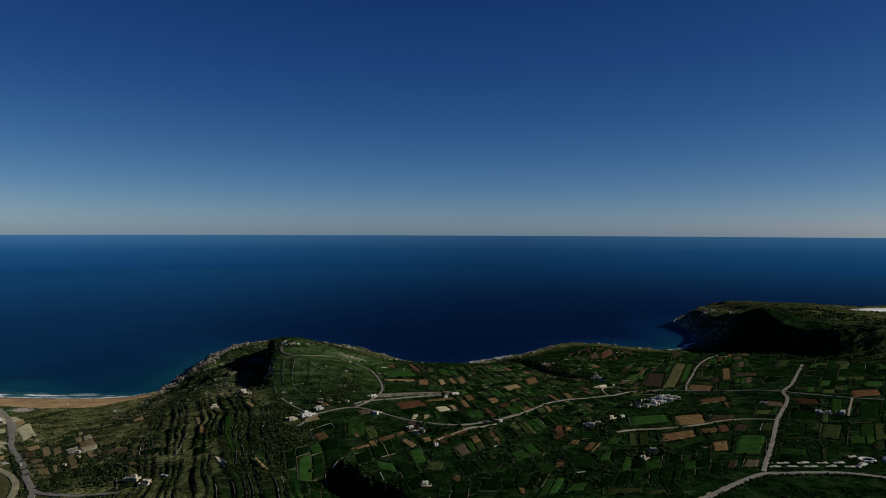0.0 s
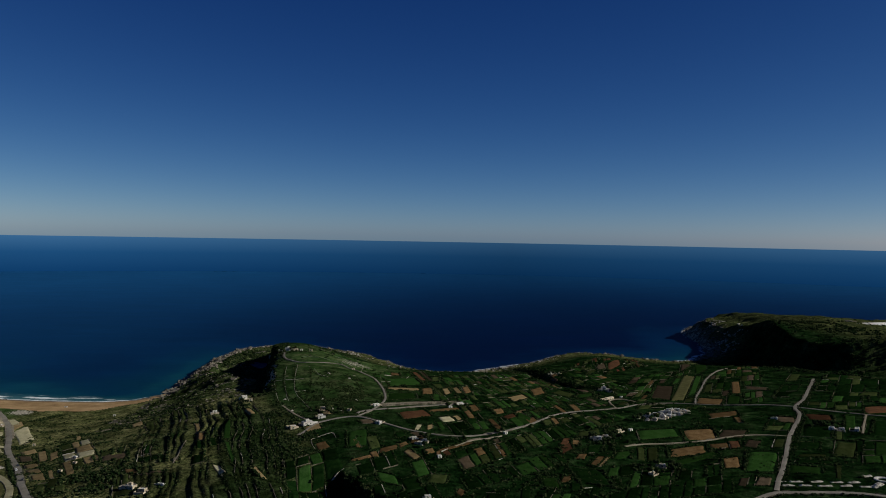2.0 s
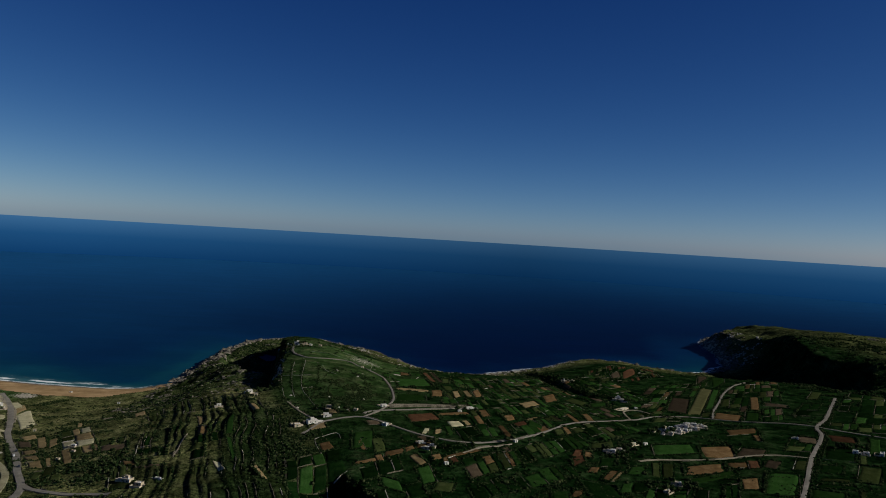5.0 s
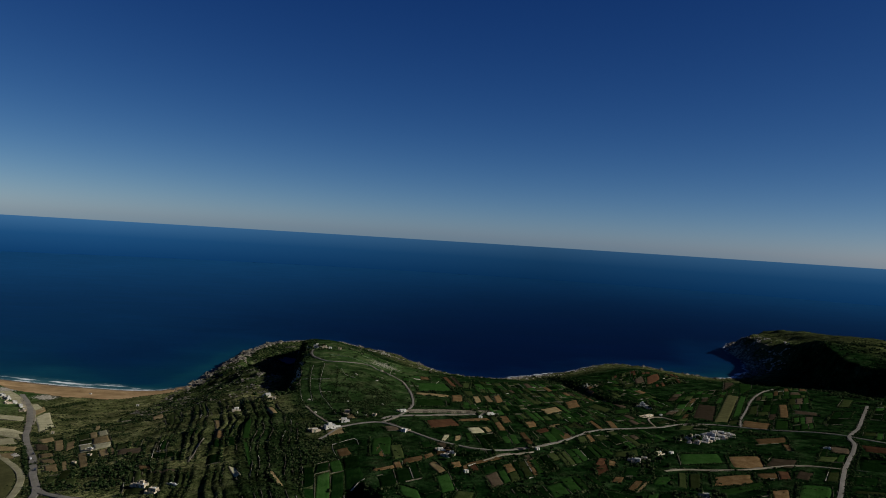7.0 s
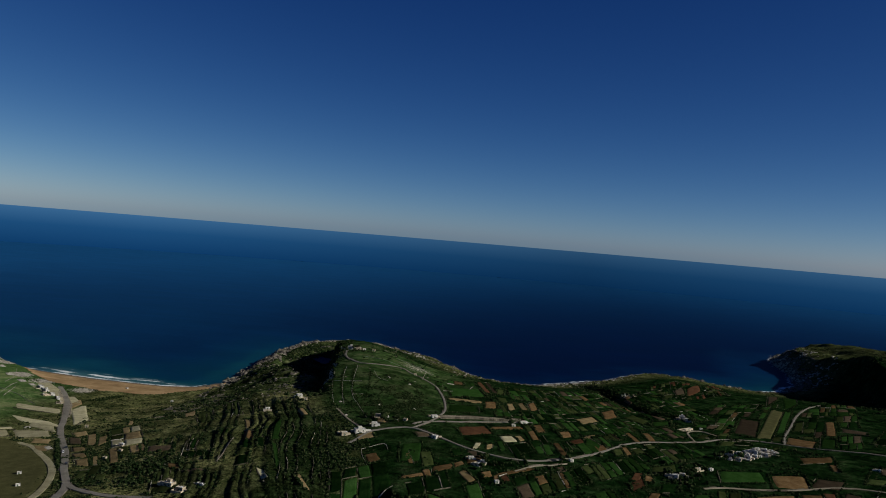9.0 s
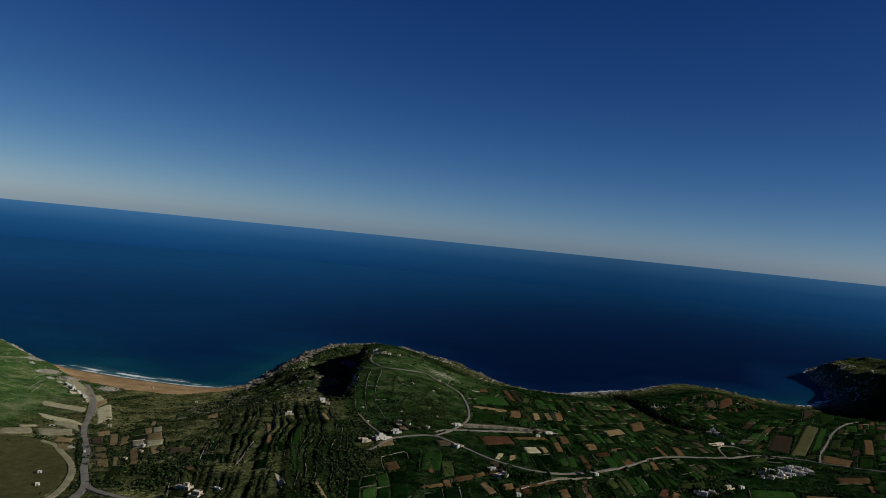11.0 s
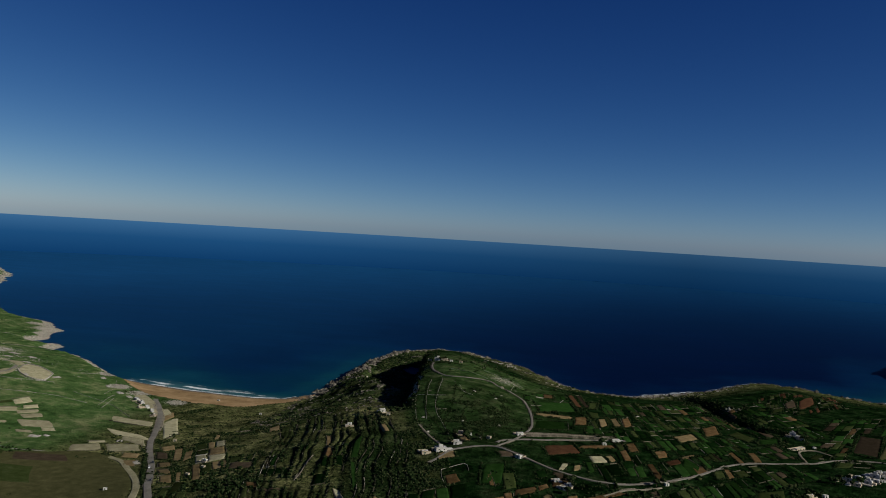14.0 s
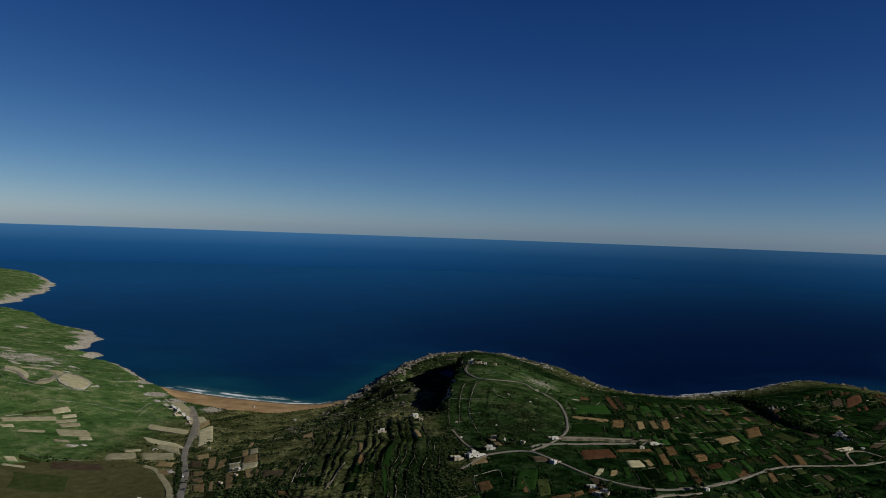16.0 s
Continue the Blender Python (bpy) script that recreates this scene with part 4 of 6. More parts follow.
round_field("plough", [(-429, 785), (-409, 799), (-382, 798), (-352, 770), (-331, 751), (-313, 722), (-299, 697), (-291, 676), (-286, 655), (-283, 635),
                       (-284, 590), (-305, 545), (-350, 530), (-420, 560), (-470, 640), (-490, 720), (-470, 762)])
verge_line = smooth_line([(-374, 788), (-357, 779), (-333, 750), (-313, 724), (-296, 696), (-288, 674), (-281, 649), (-277, 624), (-276, 596)], 5)
verge, _ = ribbon("verge", verge_line, 5.5, M["straw"], 0.4)
tagged(verge, "bare tan verge round the wide field", "verge", kind="structure")
ROAD_LINES.append((verge_line, 7))
for a, b in zip(*(lambda p: (p[:-1], p[1:]))(smooth_line([(-404, 775), (-386, 738), (-377, 712), (-378, 699)], 5))):
    PALE_WALLS.append((*a, *b, 0.3, 0.7))


def patchwork(cx, cy, half_u, half_v, deg_u, deg_v, size, kinds, seed, fill=0.8):
    """Splits a slanting tract into fields of uneven size; odd plots stay grass."""
    r = random.Random(seed)
    eu = np.array((math.cos(radians(deg_u)), math.sin(radians(deg_u))))
    ev = np.array((-math.sin(radians(deg_v)), math.cos(radians(deg_v))))
    plots = [(-half_u, half_u, -half_v, half_v)]
    done = []
    while plots:
        a0, a1, b0, b1 = plots.pop()
        w, l = a1 - a0, b1 - b0
        if w * l < size * r.uniform(0.6, 1.6) or min(w, l) < 8:
            done.append((a0, a1, b0, b1))
        elif w * 2.8 > l:
            c = a0 + w * r.uniform(0.32, 0.68)
            plots += [(a0, c, b0, b1), (c, a1, b0, b1)]
        else:
            c = b0 + l * r.uniform(0.32, 0.68)
            plots += [(a0, a1, b0, c), (a0, a1, c, b1)]
    p, q = np.meshgrid((-0.9, 0, 0.9), (-0.9, -0.45, 0, 0.45, 0.9))
    for a0, a1, b0, b1 in done:
        a, b = (a0 + a1) / 2, (b0 + b1) / 2
        x, y = np.array((cx, cy)) + a * eu + b * ev
        hu, hv = (a1 - a0) / 2 - 0.15, (b1 - b0) / 2 - 0.15
        if r.random() > fill or shore_at(x, y) < 60:
            continue
        tx, ty = (x + p * hu * eu[0] + q * hv * ev[0]).ravel(), (y + p * hu * eu[1] + q * hv * ev[1]).ravel()
        gaps = [(line_distance(tx, ty, line[::3]) - wide / 2).min() for line, wide in ROAD_LINES if np.hypot(*(line - (x, y)).T).min() < 90]
        if min(gaps, default=99) < 0.8 or inside_field(tx, ty, 1.02).any() or any((np.hypot(tx - hx, ty - hy) < hr).any() for hx, hy, hr in YARDS):
            continue
        field(r.choice(kinds), x, y, *(hu * eu), *(hv * ev))


YARDS = [(-5, 892, 34), (-30, 950, 48), (-50, 1040, 60), (310, 822, 42), (-50, 768, 18), (-115, 1150, 26), (310, 1020, 16), (45, 705, 14), (56, 840, 30), (370, 600, 48), (225, 735, 22), (-30, 808, 20)]
GREENS = ["green", "lush", "lush", "olive", "green", "lush"]
patchwork(175, 885, 150, 150, 42, 5, 380, GREENS + GREENS + ["olive", "soil", "brown"], 3, 0.95)
patchwork(240, 1070, 140, 120, 40, 3, 480, GREENS + GREENS + GREENS + ["olive", "soil", "brown"], 4, 0.95)
patchwork(430, 1030, 120, 190, 18, -26, 620, GREENS + GREENS + ["brown", "soil", "olive"], 5, 0.95)
patchwork(60, 960, 90, 110, 28, 3, 480, ["lush", "lush", "lush", "green", "olive", "soil"], 6, 0.9)
patchwork(50, 660, 130, 80, 35, 8, 420, ["green", "green", "green", "green", "green", "lush"], 8, 0.85)
patchwork(235, 660, 105, 105, 15, -24, 520, ["green", "green", "green", "green", "green", "lush"], 9, 0.8)
patchwork(480, 730, 100, 160, -7, -33, 520, ["green", "green", "lush", "olive"], 10, 0.9)
patchwork(640, 960, 120, 170, -7, -34, 1000, ["green", "green", "green", "lush", "olive"], 11, 0.75)
patchwork(400, 1300, 120, 110, 45, -14, 500, ["green", "green", "olive", "red"], 12, 0.8)
patchwork(150, 580, 140, 50, 10, -10, 420, ["green", "green", "green"], 14, 0.7)
patchwork(-300, 770, 45, 65, 24, 24, 420, ["olive", "tan", "tan", "straw"], 15, 0.8)
patchwork(-205, 705, 95, 75, 14, 14, 230, ["olive", "green", "olive"], 18, 0.3)
patchwork(-255, 880, 70, 60, 20, 20, 300, ["olive", "tan", "olive"], 19, 0.3)

# terrace walls and paths on the hill's green flank
for run in ([(-90, 1010), (-88, 991), (-86, 939), (-82, 904), (-70, 860), (-56, 811)], [(-102, 1005), (-101, 991), (-99, 956), (-93, 908), (-85, 864)],
            [(-109, 944), (-90, 940), (-76, 939)], [(-81, 901), (-70, 903)], [(-112, 975), (-109, 940), (-104, 909), (-94, 859), (-89, 843)], [(-10, 996), (-9, 1040), (-7, 1073), (2, 1080)],
            [(-67, 983), (-60, 957), (-48, 948)], [(-50, 718), (-33, 733), (-28, 718)], [(-50, 718), (-48, 704), (-40, 677)],
            [(-40, 1060), (-60, 1075), (-90, 1090)], [(-50, 1120), (-20, 1100), (0, 1060)], [(15, 960), (40, 985), (52, 1040)],
            [(-649, 1032), (-627, 1025), (-609, 1031), (-628, 1077)], [(-436, 719), (-422, 718), (-408, 726)], [(-490, 781), (-469, 774), (-453, 776), (-435, 781)],
            [(-496, 878), (-481, 864), (-477, 853)], [(-601, 883), (-587, 910), (-579, 934), (-580, 951)], [(-505, 984), (-517, 1030), (-518, 1045)], [(-495, 975), (-510, 1028)], [(-615, 1113), (-599, 1144)],
            [(-620, 960), (-570, 985), (-520, 985)], [(-560, 1020), (-500, 1000), (-450, 960)], [(-700, 1000), (-640, 1010), (-600, 1040)], [(-640, 880), (-600, 860), (-560, 850)],
            [(-780, 1060), (-730, 1030), (-690, 990)], [(-850, 1270), (-800, 1290), (-760, 1270)], [(-560, 1120), (-540, 1080), (-530, 1040)], [(-1000, 1400), (-930, 1410), (-890, 1380)]):
    line = smooth_line(run, 5)
    for a, b in zip(line[:-1], line[1:]):
        PALE_WALLS.append((*a, *b, rng.uniform(0.2, 0.5), 0.34))

# dry-stone banks of the western terraces
bank_y = np.arange(500, 950, 5.0)
bank_x = np.arange(-320, 20, 0.5)
no = terrace_no(*np.meshgrid(bank_x, bank_y))
for n in range(int(no.min()), int(no.max()) + 1):
    tx = bank_x[np.abs(no - (n + 0.9)).argmin(1)]
    kept = (terrace(tx, bank_y)[1] > 0.35) & (bumps(tx, bank_y, 30, 59, 2) > -0.1) & (tx > -319) & (tx < 19)
    for k in range(len(bank_y) - 1):
        if kept[k] and kept[k + 1] and abs(tx[k + 1] - tx[k]) < 5:
            (PALE_WALLS if (k // 6 + n) % 6 == 0 else WALLS).append((tx[k], bank_y[k], tx[k + 1], bank_y[k + 1], rng.uniform(0.3, 0.9), 0.45))


# ---- houses ----
def house(x, y, w, d, h, ang, mat="plaster", label="", storeys=1, parapet=0.5, roof_room=False):
    """A flat-roofed limestone house: walls with a parapet, roof, windows with sills, a door."""
    w, d, h = w * 0.64, d * 0.64, h * 0.62
    base = float(min(ground_z(x + i * w / 2, y + j * d / 2) for i in (-1, 0, 1) for j in (-1, 0, 1)))
    top = float(ground_z(x, y)) - base + h
    thing = new("house")
    thing.matrix_basis = pose(x, y, base - 0.2, 0, 0, ang)
    tagged(thing, label or "small flat-roofed whitewashed farmhouse beside fields", "house", "houses in the valley")
    bm = bmesh.new()
    t = 0.35
    for x0, x1, y0, y1 in ((-w / 2, w / 2, -d / 2, -d / 2 + t), (-w / 2, w / 2, d / 2 - t, d / 2), (-w / 2, -w / 2 + t, -d / 2 + t, d / 2 - t), (w / 2 - t, w / 2, -d / 2 + t, d / 2 - t)):
        box(bm, x0, x1, y0, y1, 0, top + parapet)
    part("wall", bm, M[mat], thing)
    bm = bmesh.new()
    box(bm, -w / 2 + t, w / 2 - t, -d / 2 + t, d / 2 - t, top - 0.25, top)
    roof = part("roof", bm, M["roof"], thing)
    if roof_room:
        bm = bmesh.new()
        box(bm, -w * 0.18, w * 0.18, -d * 0.1, d * 0.3, top - 0.01, top + 2.3, 0.08)
        part("roof_room", bm, M[mat], roof)
    # a lower wing and a walled yard
    r = random.Random(int(abs(x * 13 + y * 7)))
    if w > 3.9:
        side, wing = r.choice((-1, 1)), r.uniform(0.35, 0.6)
        bm = bmesh.new()
        wx0, wx1 = sorted((side * (w / 2 + 0.004), side * (w / 2 + w * wing)))
        box(bm, wx0, wx1, -d * r.uniform(0.2, 0.45), d * r.uniform(0.2, 0.45), 0, top * r.uniform(0.55, 0.8), 0.06)
        part("wing", bm, M[r.choice((mat, "ashlar"))], thing)
        bm = bmesh.new()
        yw, yd, yh = w * r.uniform(0.5, 0.9), d * r.uniform(0.7, 1.3), top - h + r.uniform(0.9, 1.6)
        back = -side if r.random() < 0.5 else side
        for x0, x1, y0, y1 in ((-yw, yw, d / 2 + yd - 0.3, d / 2 + yd), (-yw, -yw + 0.3, d / 2 + 0.01, d / 2 + yd - 0.3), (yw - 0.3, yw, d / 2 + 0.01, d / 2 + yd - 0.3)):
            box(bm, x0, x1, y0, y1, 0, yh)
        bmesh.ops.rotate(bm, verts=bm.verts, cent=(0, 0, 0), matrix=Matrix.Rotation(math.pi if back > 0 else 0, 3, "Z"))
        part("yard_wall", bm, M["ashlar"], thing, "low rough limestone yard wall")
        bm = bmesh.new()
        bmesh.ops.create_cone(bm, cap_ends=True, segments=10, radius1=0.5, radius2=0.5, depth=1.1, matrix=Matrix.Translation((w * 0.3, -d * 0.28, top + 0.55)))
        part("water_tank", bm, M["sheet"], roof)
    for face in (-1, 1):
        n = max(1, int(w / 4))
        for level in range(storeys):
            for k in range(n):
                wx_ = -w / 2 + w * (k + 0.5) / n
                z = top - 1.2 - 2.2 * level
                bm = bmesh.new()
                box(bm, wx_ - 0.55, wx_ + 0.55, face * d / 2 - 0.04, face * d / 2 + 0.04, z - 0.5, z + 0.5)
                pane = part("window", bm, M["glass"], thing)
                bm = bmesh.new()
                box(bm, wx_ - 0.75, wx_ + 0.75, face * (d / 2 + 0.1) - 0.12, face * (d / 2 + 0.1) + 0.12, z - 0.65, z - 0.5)
                part("sill", bm, M["ashlar"], pane)
    for face in (-1, 1):
        bm = bmesh.new()
        box(bm, face * w / 2 - 0.04, face * w / 2 + 0.04, -0.55, 0.55, top - 2.6, top - 1.0)
        part("window", bm, M["glass"], thing)
    bm = bmesh.new()
    box(bm, -w * 0.1 - 0.5, -w * 0.1 + 0.5, -d / 2 - 0.05, -d / 2 + 0.05, max(0.25, top - h), top - h + 2.15)
    part("door", bm, M["door"], thing, "dark painted wooden door")
    return thing


WHITE, STONE = "plaster", "ashlar"
# on the hill
house(-115, 1152, 16, 9, 6.2, 8, WHITE, "white two-storey house on the hilltop", 2, roof_room=True)
house(-127, 1157, 9, 8, 4.5, 8, WHITE, "white annex beside the hilltop house")
house(-104, 1150, 8, 6, 3.4, 8, STONE, "low limestone store on the hilltop")
house(-96, 1140, 6, 5, 3.2, 15, WHITE, "small white hut on the hill meadow")
house(-83, 1141, 6, 6, 3.2, -5, STONE, "small limestone hut on the hill meadow")
house(-20, 1010, 5, 4, 2.8, 20, STONE, "tiny stone field hut on the hillside")
# at the crossing below the hill
house(-57, 764, 15, 9, 5.8, 24, WHITE, "long white farmhouse at the crossroads", 2, roof_room=True)
house(-70, 757, 9, 8, 4.2, 24, STONE, "limestone barn at the crossroads")
house(-46, 783, 8, 7, 5.2, 10, WHITE, "white house beside the hill road", 2)
house(-45, 815, 10, 7, 4.2, 12, STONE, "walled limestone farmhouse below the hill")
house(-37, 809, 6, 5, 3.2, 12, WHITE, "small white outbuilding below the hill")
house(-19, 803, 6, 5, 3.0, -20, STONE, "ruined stone hut in scrub")
house(10, 755, 7, 6, 3.8, -32, WHITE, "small white house beside the main road")
house(8, 824, 9, 6, 3.6, 22, WHITE, "white store beside the paved strip")
house(97, 850, 12, 5, 3.6, 24, WHITE, "long low white shed at the strip's end")
house(85, 830, 6, 5, 3.4, 20, WHITE, "small white house beside the strip")
# in scrub on the western slope
house(-137, 898, 9, 7, 5.0, 30, WHITE, "pale house under the dark cliff", 1)
house(-128, 886, 6, 6, 4.0, 10, STONE, "limestone ruin under the cliff")
house(-160, 854, 7, 5, 3.2, 15, WHITE, "white hut among terraces")
house(-184, 646, 13, 9, 4.5, -20, STONE, "pale farmhouse among terraces", 1, roof_room=True)
house(-172, 636, 9, 7, 3.8, -15, STONE, "limestone outbuilding among terraces")
house(-160, 645, 11, 4, 3.0, -30, WHITE, "long white shed among terraces")
house(-269, 765, 7, 4, 3.0, -12, WHITE, "low white shed in the valley")
house(-262, 746, 5, 4, 3.0, -12, STONE, "low limestone shed in the valley")
house(-269, 731, 5, 4, 2.8, -12, STONE, "low stone field hut in the valley")
house(-343, 858, 5, 4, 2.8, 20, STONE, "low stone hut beside the valley road")
house(-320, 691, 5, 4, 3.0, 30, WHITE, "tiny white hut on the wide harrowed field")
house(-305, 662, 5, 4, 3.0, 30, WHITE, "tiny white hut on the wide harrowed field")
# behind the beach
house(-485, 1040, 15, 7, 4.0, -44, WHITE, "long white beach restaurant behind the sand")
house(-472, 1028, 12, 7, 3.8, -40, WHITE, "white beach building beside the road", roof_room=True)
house(-457, 1014, 10, 7, 3.8, -52, WHITE, "white flat-roofed beach bar beside the road")
house(-443, 1000, 9, 6, 4.0, -58, WHITE, "small white kiosk beside the beach road")
house(-429, 980, 8, 6, 3.8, -60, STONE, "limestone house beside the beach road")
house(-464, 1007, 7, 5, 3.0, -35, STONE, "low stone store behind the beach")
house(-320, 1040, 5, 4, 2.6, 20, WHITE, "tiny white hut behind the sand")
house(-400, 1096, 5, 4, 2.4, -10, WHITE, "tiny white kiosk on the sand")
# the large farm in the east
for hx, hy, hw, hd, hh, ha, hm in ((292, 815, 11, 8, 5.5, -20, WHITE), (294, 800, 12, 7, 4.5, -30, STONE), (306, 809, 13, 9, 6.5, -25, WHITE), (303, 824, 9, 7, 5, -25, WHITE),
                                   (321, 834, 14, 9, 6.8, -22, WHITE), (329, 827, 10, 8, 5, -22, WHITE), (338, 851, 9, 7, 5.5, -18, WHITE), (316, 818, 9, 8, 4.4, -28, WHITE),
                                   (340, 838, 12, 7, 4, -18, STONE), (280, 811, 8, 4, 3.2, -40, WHITE), (328, 845, 8, 6, 4.8, -20, STONE), (312, 828, 6, 5, 3.4, 10, WHITE), (299, 830, 6, 5, 3.2, -50, STONE), (322, 820, 6, 4, 3.6, 5, WHITE), (346, 853, 7, 5, 3.4, -40, WHITE), (334, 858, 6, 5, 3.6, 12, WHITE)):
    house(hx, hy, hw * (0.7 + 0.35 * math.sin(hx * 3.1) ** 2), hd * (0.7 + 0.35 * math.cos(hy * 2.3) ** 2), hh * 0.72, ha + 9 * math.sin(hx * 1.7), hm, "white block of a sprawling farmstead" if hm == WHITE else "limestone block of a sprawling farmstead", 2 if hh > 5 else 1, roof_room=hh > 6)
# scattered over the plain
house(309, 1028, 10, 8, 6.0, -15, WHITE, "white two-storey house among orchards", 2, roof_room=True)
house(313, 1014, 9, 8, 4.6, -15, WHITE, "pale house with a walled yard")
house(302, 1020, 8, 6, 3.6, -15, STONE, "limestone barn among orchards")
house(292, 948, 22, 6, 3.2, 40, STONE, "long low limestone shed beside the lane")
house(311, 962, 5, 4, 3.0, 30, WHITE, "tiny white pump house beside the lane")
house(279, 1195, 10, 7, 4.5, 10, WHITE, "white ruin in dark scrub")
house(289, 1188, 6, 6, 3.5, 30, STONE, "stone ruin in dark scrub")
house(41, 711, 7, 5, 3.6, 15, WHITE, "small white farmhouse amid brown plots")
house(46, 698, 9, 6, 3.6, -30, STONE, "stone farm store amid brown plots")
house(51, 706, 7, 5, 3.2, -30, WHITE, "pale farm shed amid brown plots")
house(60, 666, 5, 4, 3.0, 20, WHITE, "small white pump house")
house(44, 577, 7, 5, 3.2, 10, WHITE, "small white hut in green fields")
house(213, 726, 11, 7, 4.6, -25, WHITE, "pale house with a dark yard")
house(222, 733, 8, 6, 3.8, -25, STONE, "stone barn with a dark yard")
house(241, 753, 9, 4, 3.2, 30, STONE, "long stone shed among hedges")
house(254, 757, 6, 4, 3.0, 30, WHITE, "small white shed among hedges")
house(245, 648, 8, 6, 3.8, -25, STONE, "stone farmhouse among dark trees")
house(229, 630, 9, 4, 3.0, 40, STONE, "long stone shed among dark trees")
house(452, 745, 8, 7, 4.4, -34, WHITE, "white house beside dark trees")
house(460, 741, 8, 6, 3.6, -34, WHITE, "white annex beside dark trees")
house(473, 737, 14, 6, 3.8, 54, WHITE, "long pinkish white farm building")
house(422, 797, 7, 4, 3.0, -30, WHITE, "small white shed beside a field")
house(128, 738, 5, 4, 3.0, 30, WHITE, "small white house at the road fork")
# on the eastern headland
house(1003, 1492, 150, 24, 5.0, 18, "sheet", "long white sheeted shed on the headland")
house(960, 1519, 20, 8, 4.0, -10, STONE, "low pale farm building on the headland")


# ---- walled strip, reservoir, rubble banks and earthworks ----
strip_line = smooth_line([(12, 826), (40, 838), (70, 850), (98, 862)], 5)
strip, strip_side = ribbon("pavement", strip_line, 8, M["track"], 0.6)
tagged(strip, "long pale paved strip on a terrace", "pavement", kind="structure")
for s, h_ in ((-1, 2.0), (1, 1.2)):
    p = strip_line + strip_side * s * 4.7
    for a, b in zip(p[:-1], p[1:]):
        WALLS.append((*a, *b, h_, 0.9))


def reservoir(x, y, r):
    """A round tank: a thick pale rim, a sloped inner side and a grey floor."""
    z = float(max(ground_z(x + r * math.cos(a), y + r * math.sin(a)) for a in np.linspace(0, 6.28, 12)))
    thing = new("reservoir")
    thing.matrix_basis = pose(x, y, z - 1.0)
    tagged(thing, "round pale concrete water reservoir beside the road", "reservoir")
    n = 40
    ang = np.linspace(0, 2 * np.pi, n, endpoint=False)
    for name, prof, mat in (("rim", ((r + 0.6, -1.0), (r + 0.3, 1.7), (r - 1.6, 1.7), (r - 2.2, 0.9)), "roof"), ("basin_floor", ((r - 2.2, 0.9), (r * 0.35, 0.8), (0.05, 0.75)), "road")):
        rows = np.stack([np.stack([rr * np.cos(ang), rr * np.sin(ang), 0 * ang + zz], -1) for rr, zz in prof])
        i = np.arange(len(prof) * n).reshape(len(prof), n)
        q = np.stack([i[:-1], np.roll(i[:-1], -1, 1), np.roll(i[1:], -1, 1), i[1:]], -1).reshape(-1, 4)
        ob = new(name, sheet_mesh(name, rows, q, M[mat], False))
        ob.parent = thing
    return thing


reservoir(408, 602, 6.4)


def heap(name, x, y, long, wide, tall, ang, seed, mat, label, category):
    """A long uneven bank of rubble."""
    n, m = max(8, int(long / 1.2)), 9
    a, b = np.meshgrid(np.linspace(-1, 1, n), np.linspace(-1, 1, m))
    lx, ly = a * long / 2, b * wide / 2
    z = tall * np.clip(1 - b ** 2, 0, 1) ** 0.6 * np.clip(1 - a ** 6, 0, 1) * (0.75 + 0.7 * bumps(lx, ly, 2.5, seed, 2))
    c, s = math.cos(radians(ang)), math.sin(radians(ang))
    base = ground_z(x + c * lx - s * ly, y + s * lx + c * ly)
    z0 = float(base.mean())
    ob = new(name, sheet_mesh(name, np.stack([lx, ly, base - z0 - 0.25 + z], -1), quads_of(m, n), M[mat], False))
    ob.matrix_basis = pose(x, y, z0, 0, 0, ang)
    return tagged(ob, label, category, "rubble banks")


for k, (hx, hy, ln, ww, aa) in enumerate(((300, 806, 14, 5, -25), (314, 822, 12, 5, 40), (334, 838, 16, 5, -20), (345, 848, 14, 4, -15), (318, 842, 12, 5, 30), (288, 803, 14, 5, 60))):
    heap("rubble_bank", hx, hy, ln, ww, 2.2, aa, 400 + k, "rubble", "white limestone spoil heap in the farmstead's yard", "rubble bank")
BANK = "pale rubble bank beside the road"
for k, (hx, hy, ln) in enumerate(((326, 608, 11), (338, 606, 13), (353, 603, 14), (368, 600, 12), (381, 598, 12), (327, 598, 12), (340, 596, 13), (354, 593, 14), (370, 591, 12), (384, 588, 11))):
    heap("rubble_bank", hx, hy, ln * 0.9, 3.4, 1.3, -9 + 3 * (k % 3), 300 + k, "rubble", BANK, "rubble bank")
for k, (hx, hy, ln, ww, aa) in enumerate(((395, 590, 16, 6, 35), (423, 600, 14, 6, 60), (430, 592, 12, 4, 20), (400, 612, 12, 4, 10))):
    heap("rubble_bank", hx, hy, ln, ww, 2.0, aa, 330 + k, "rubble", "pale rubble bank beside the round reservoir", "rubble bank")
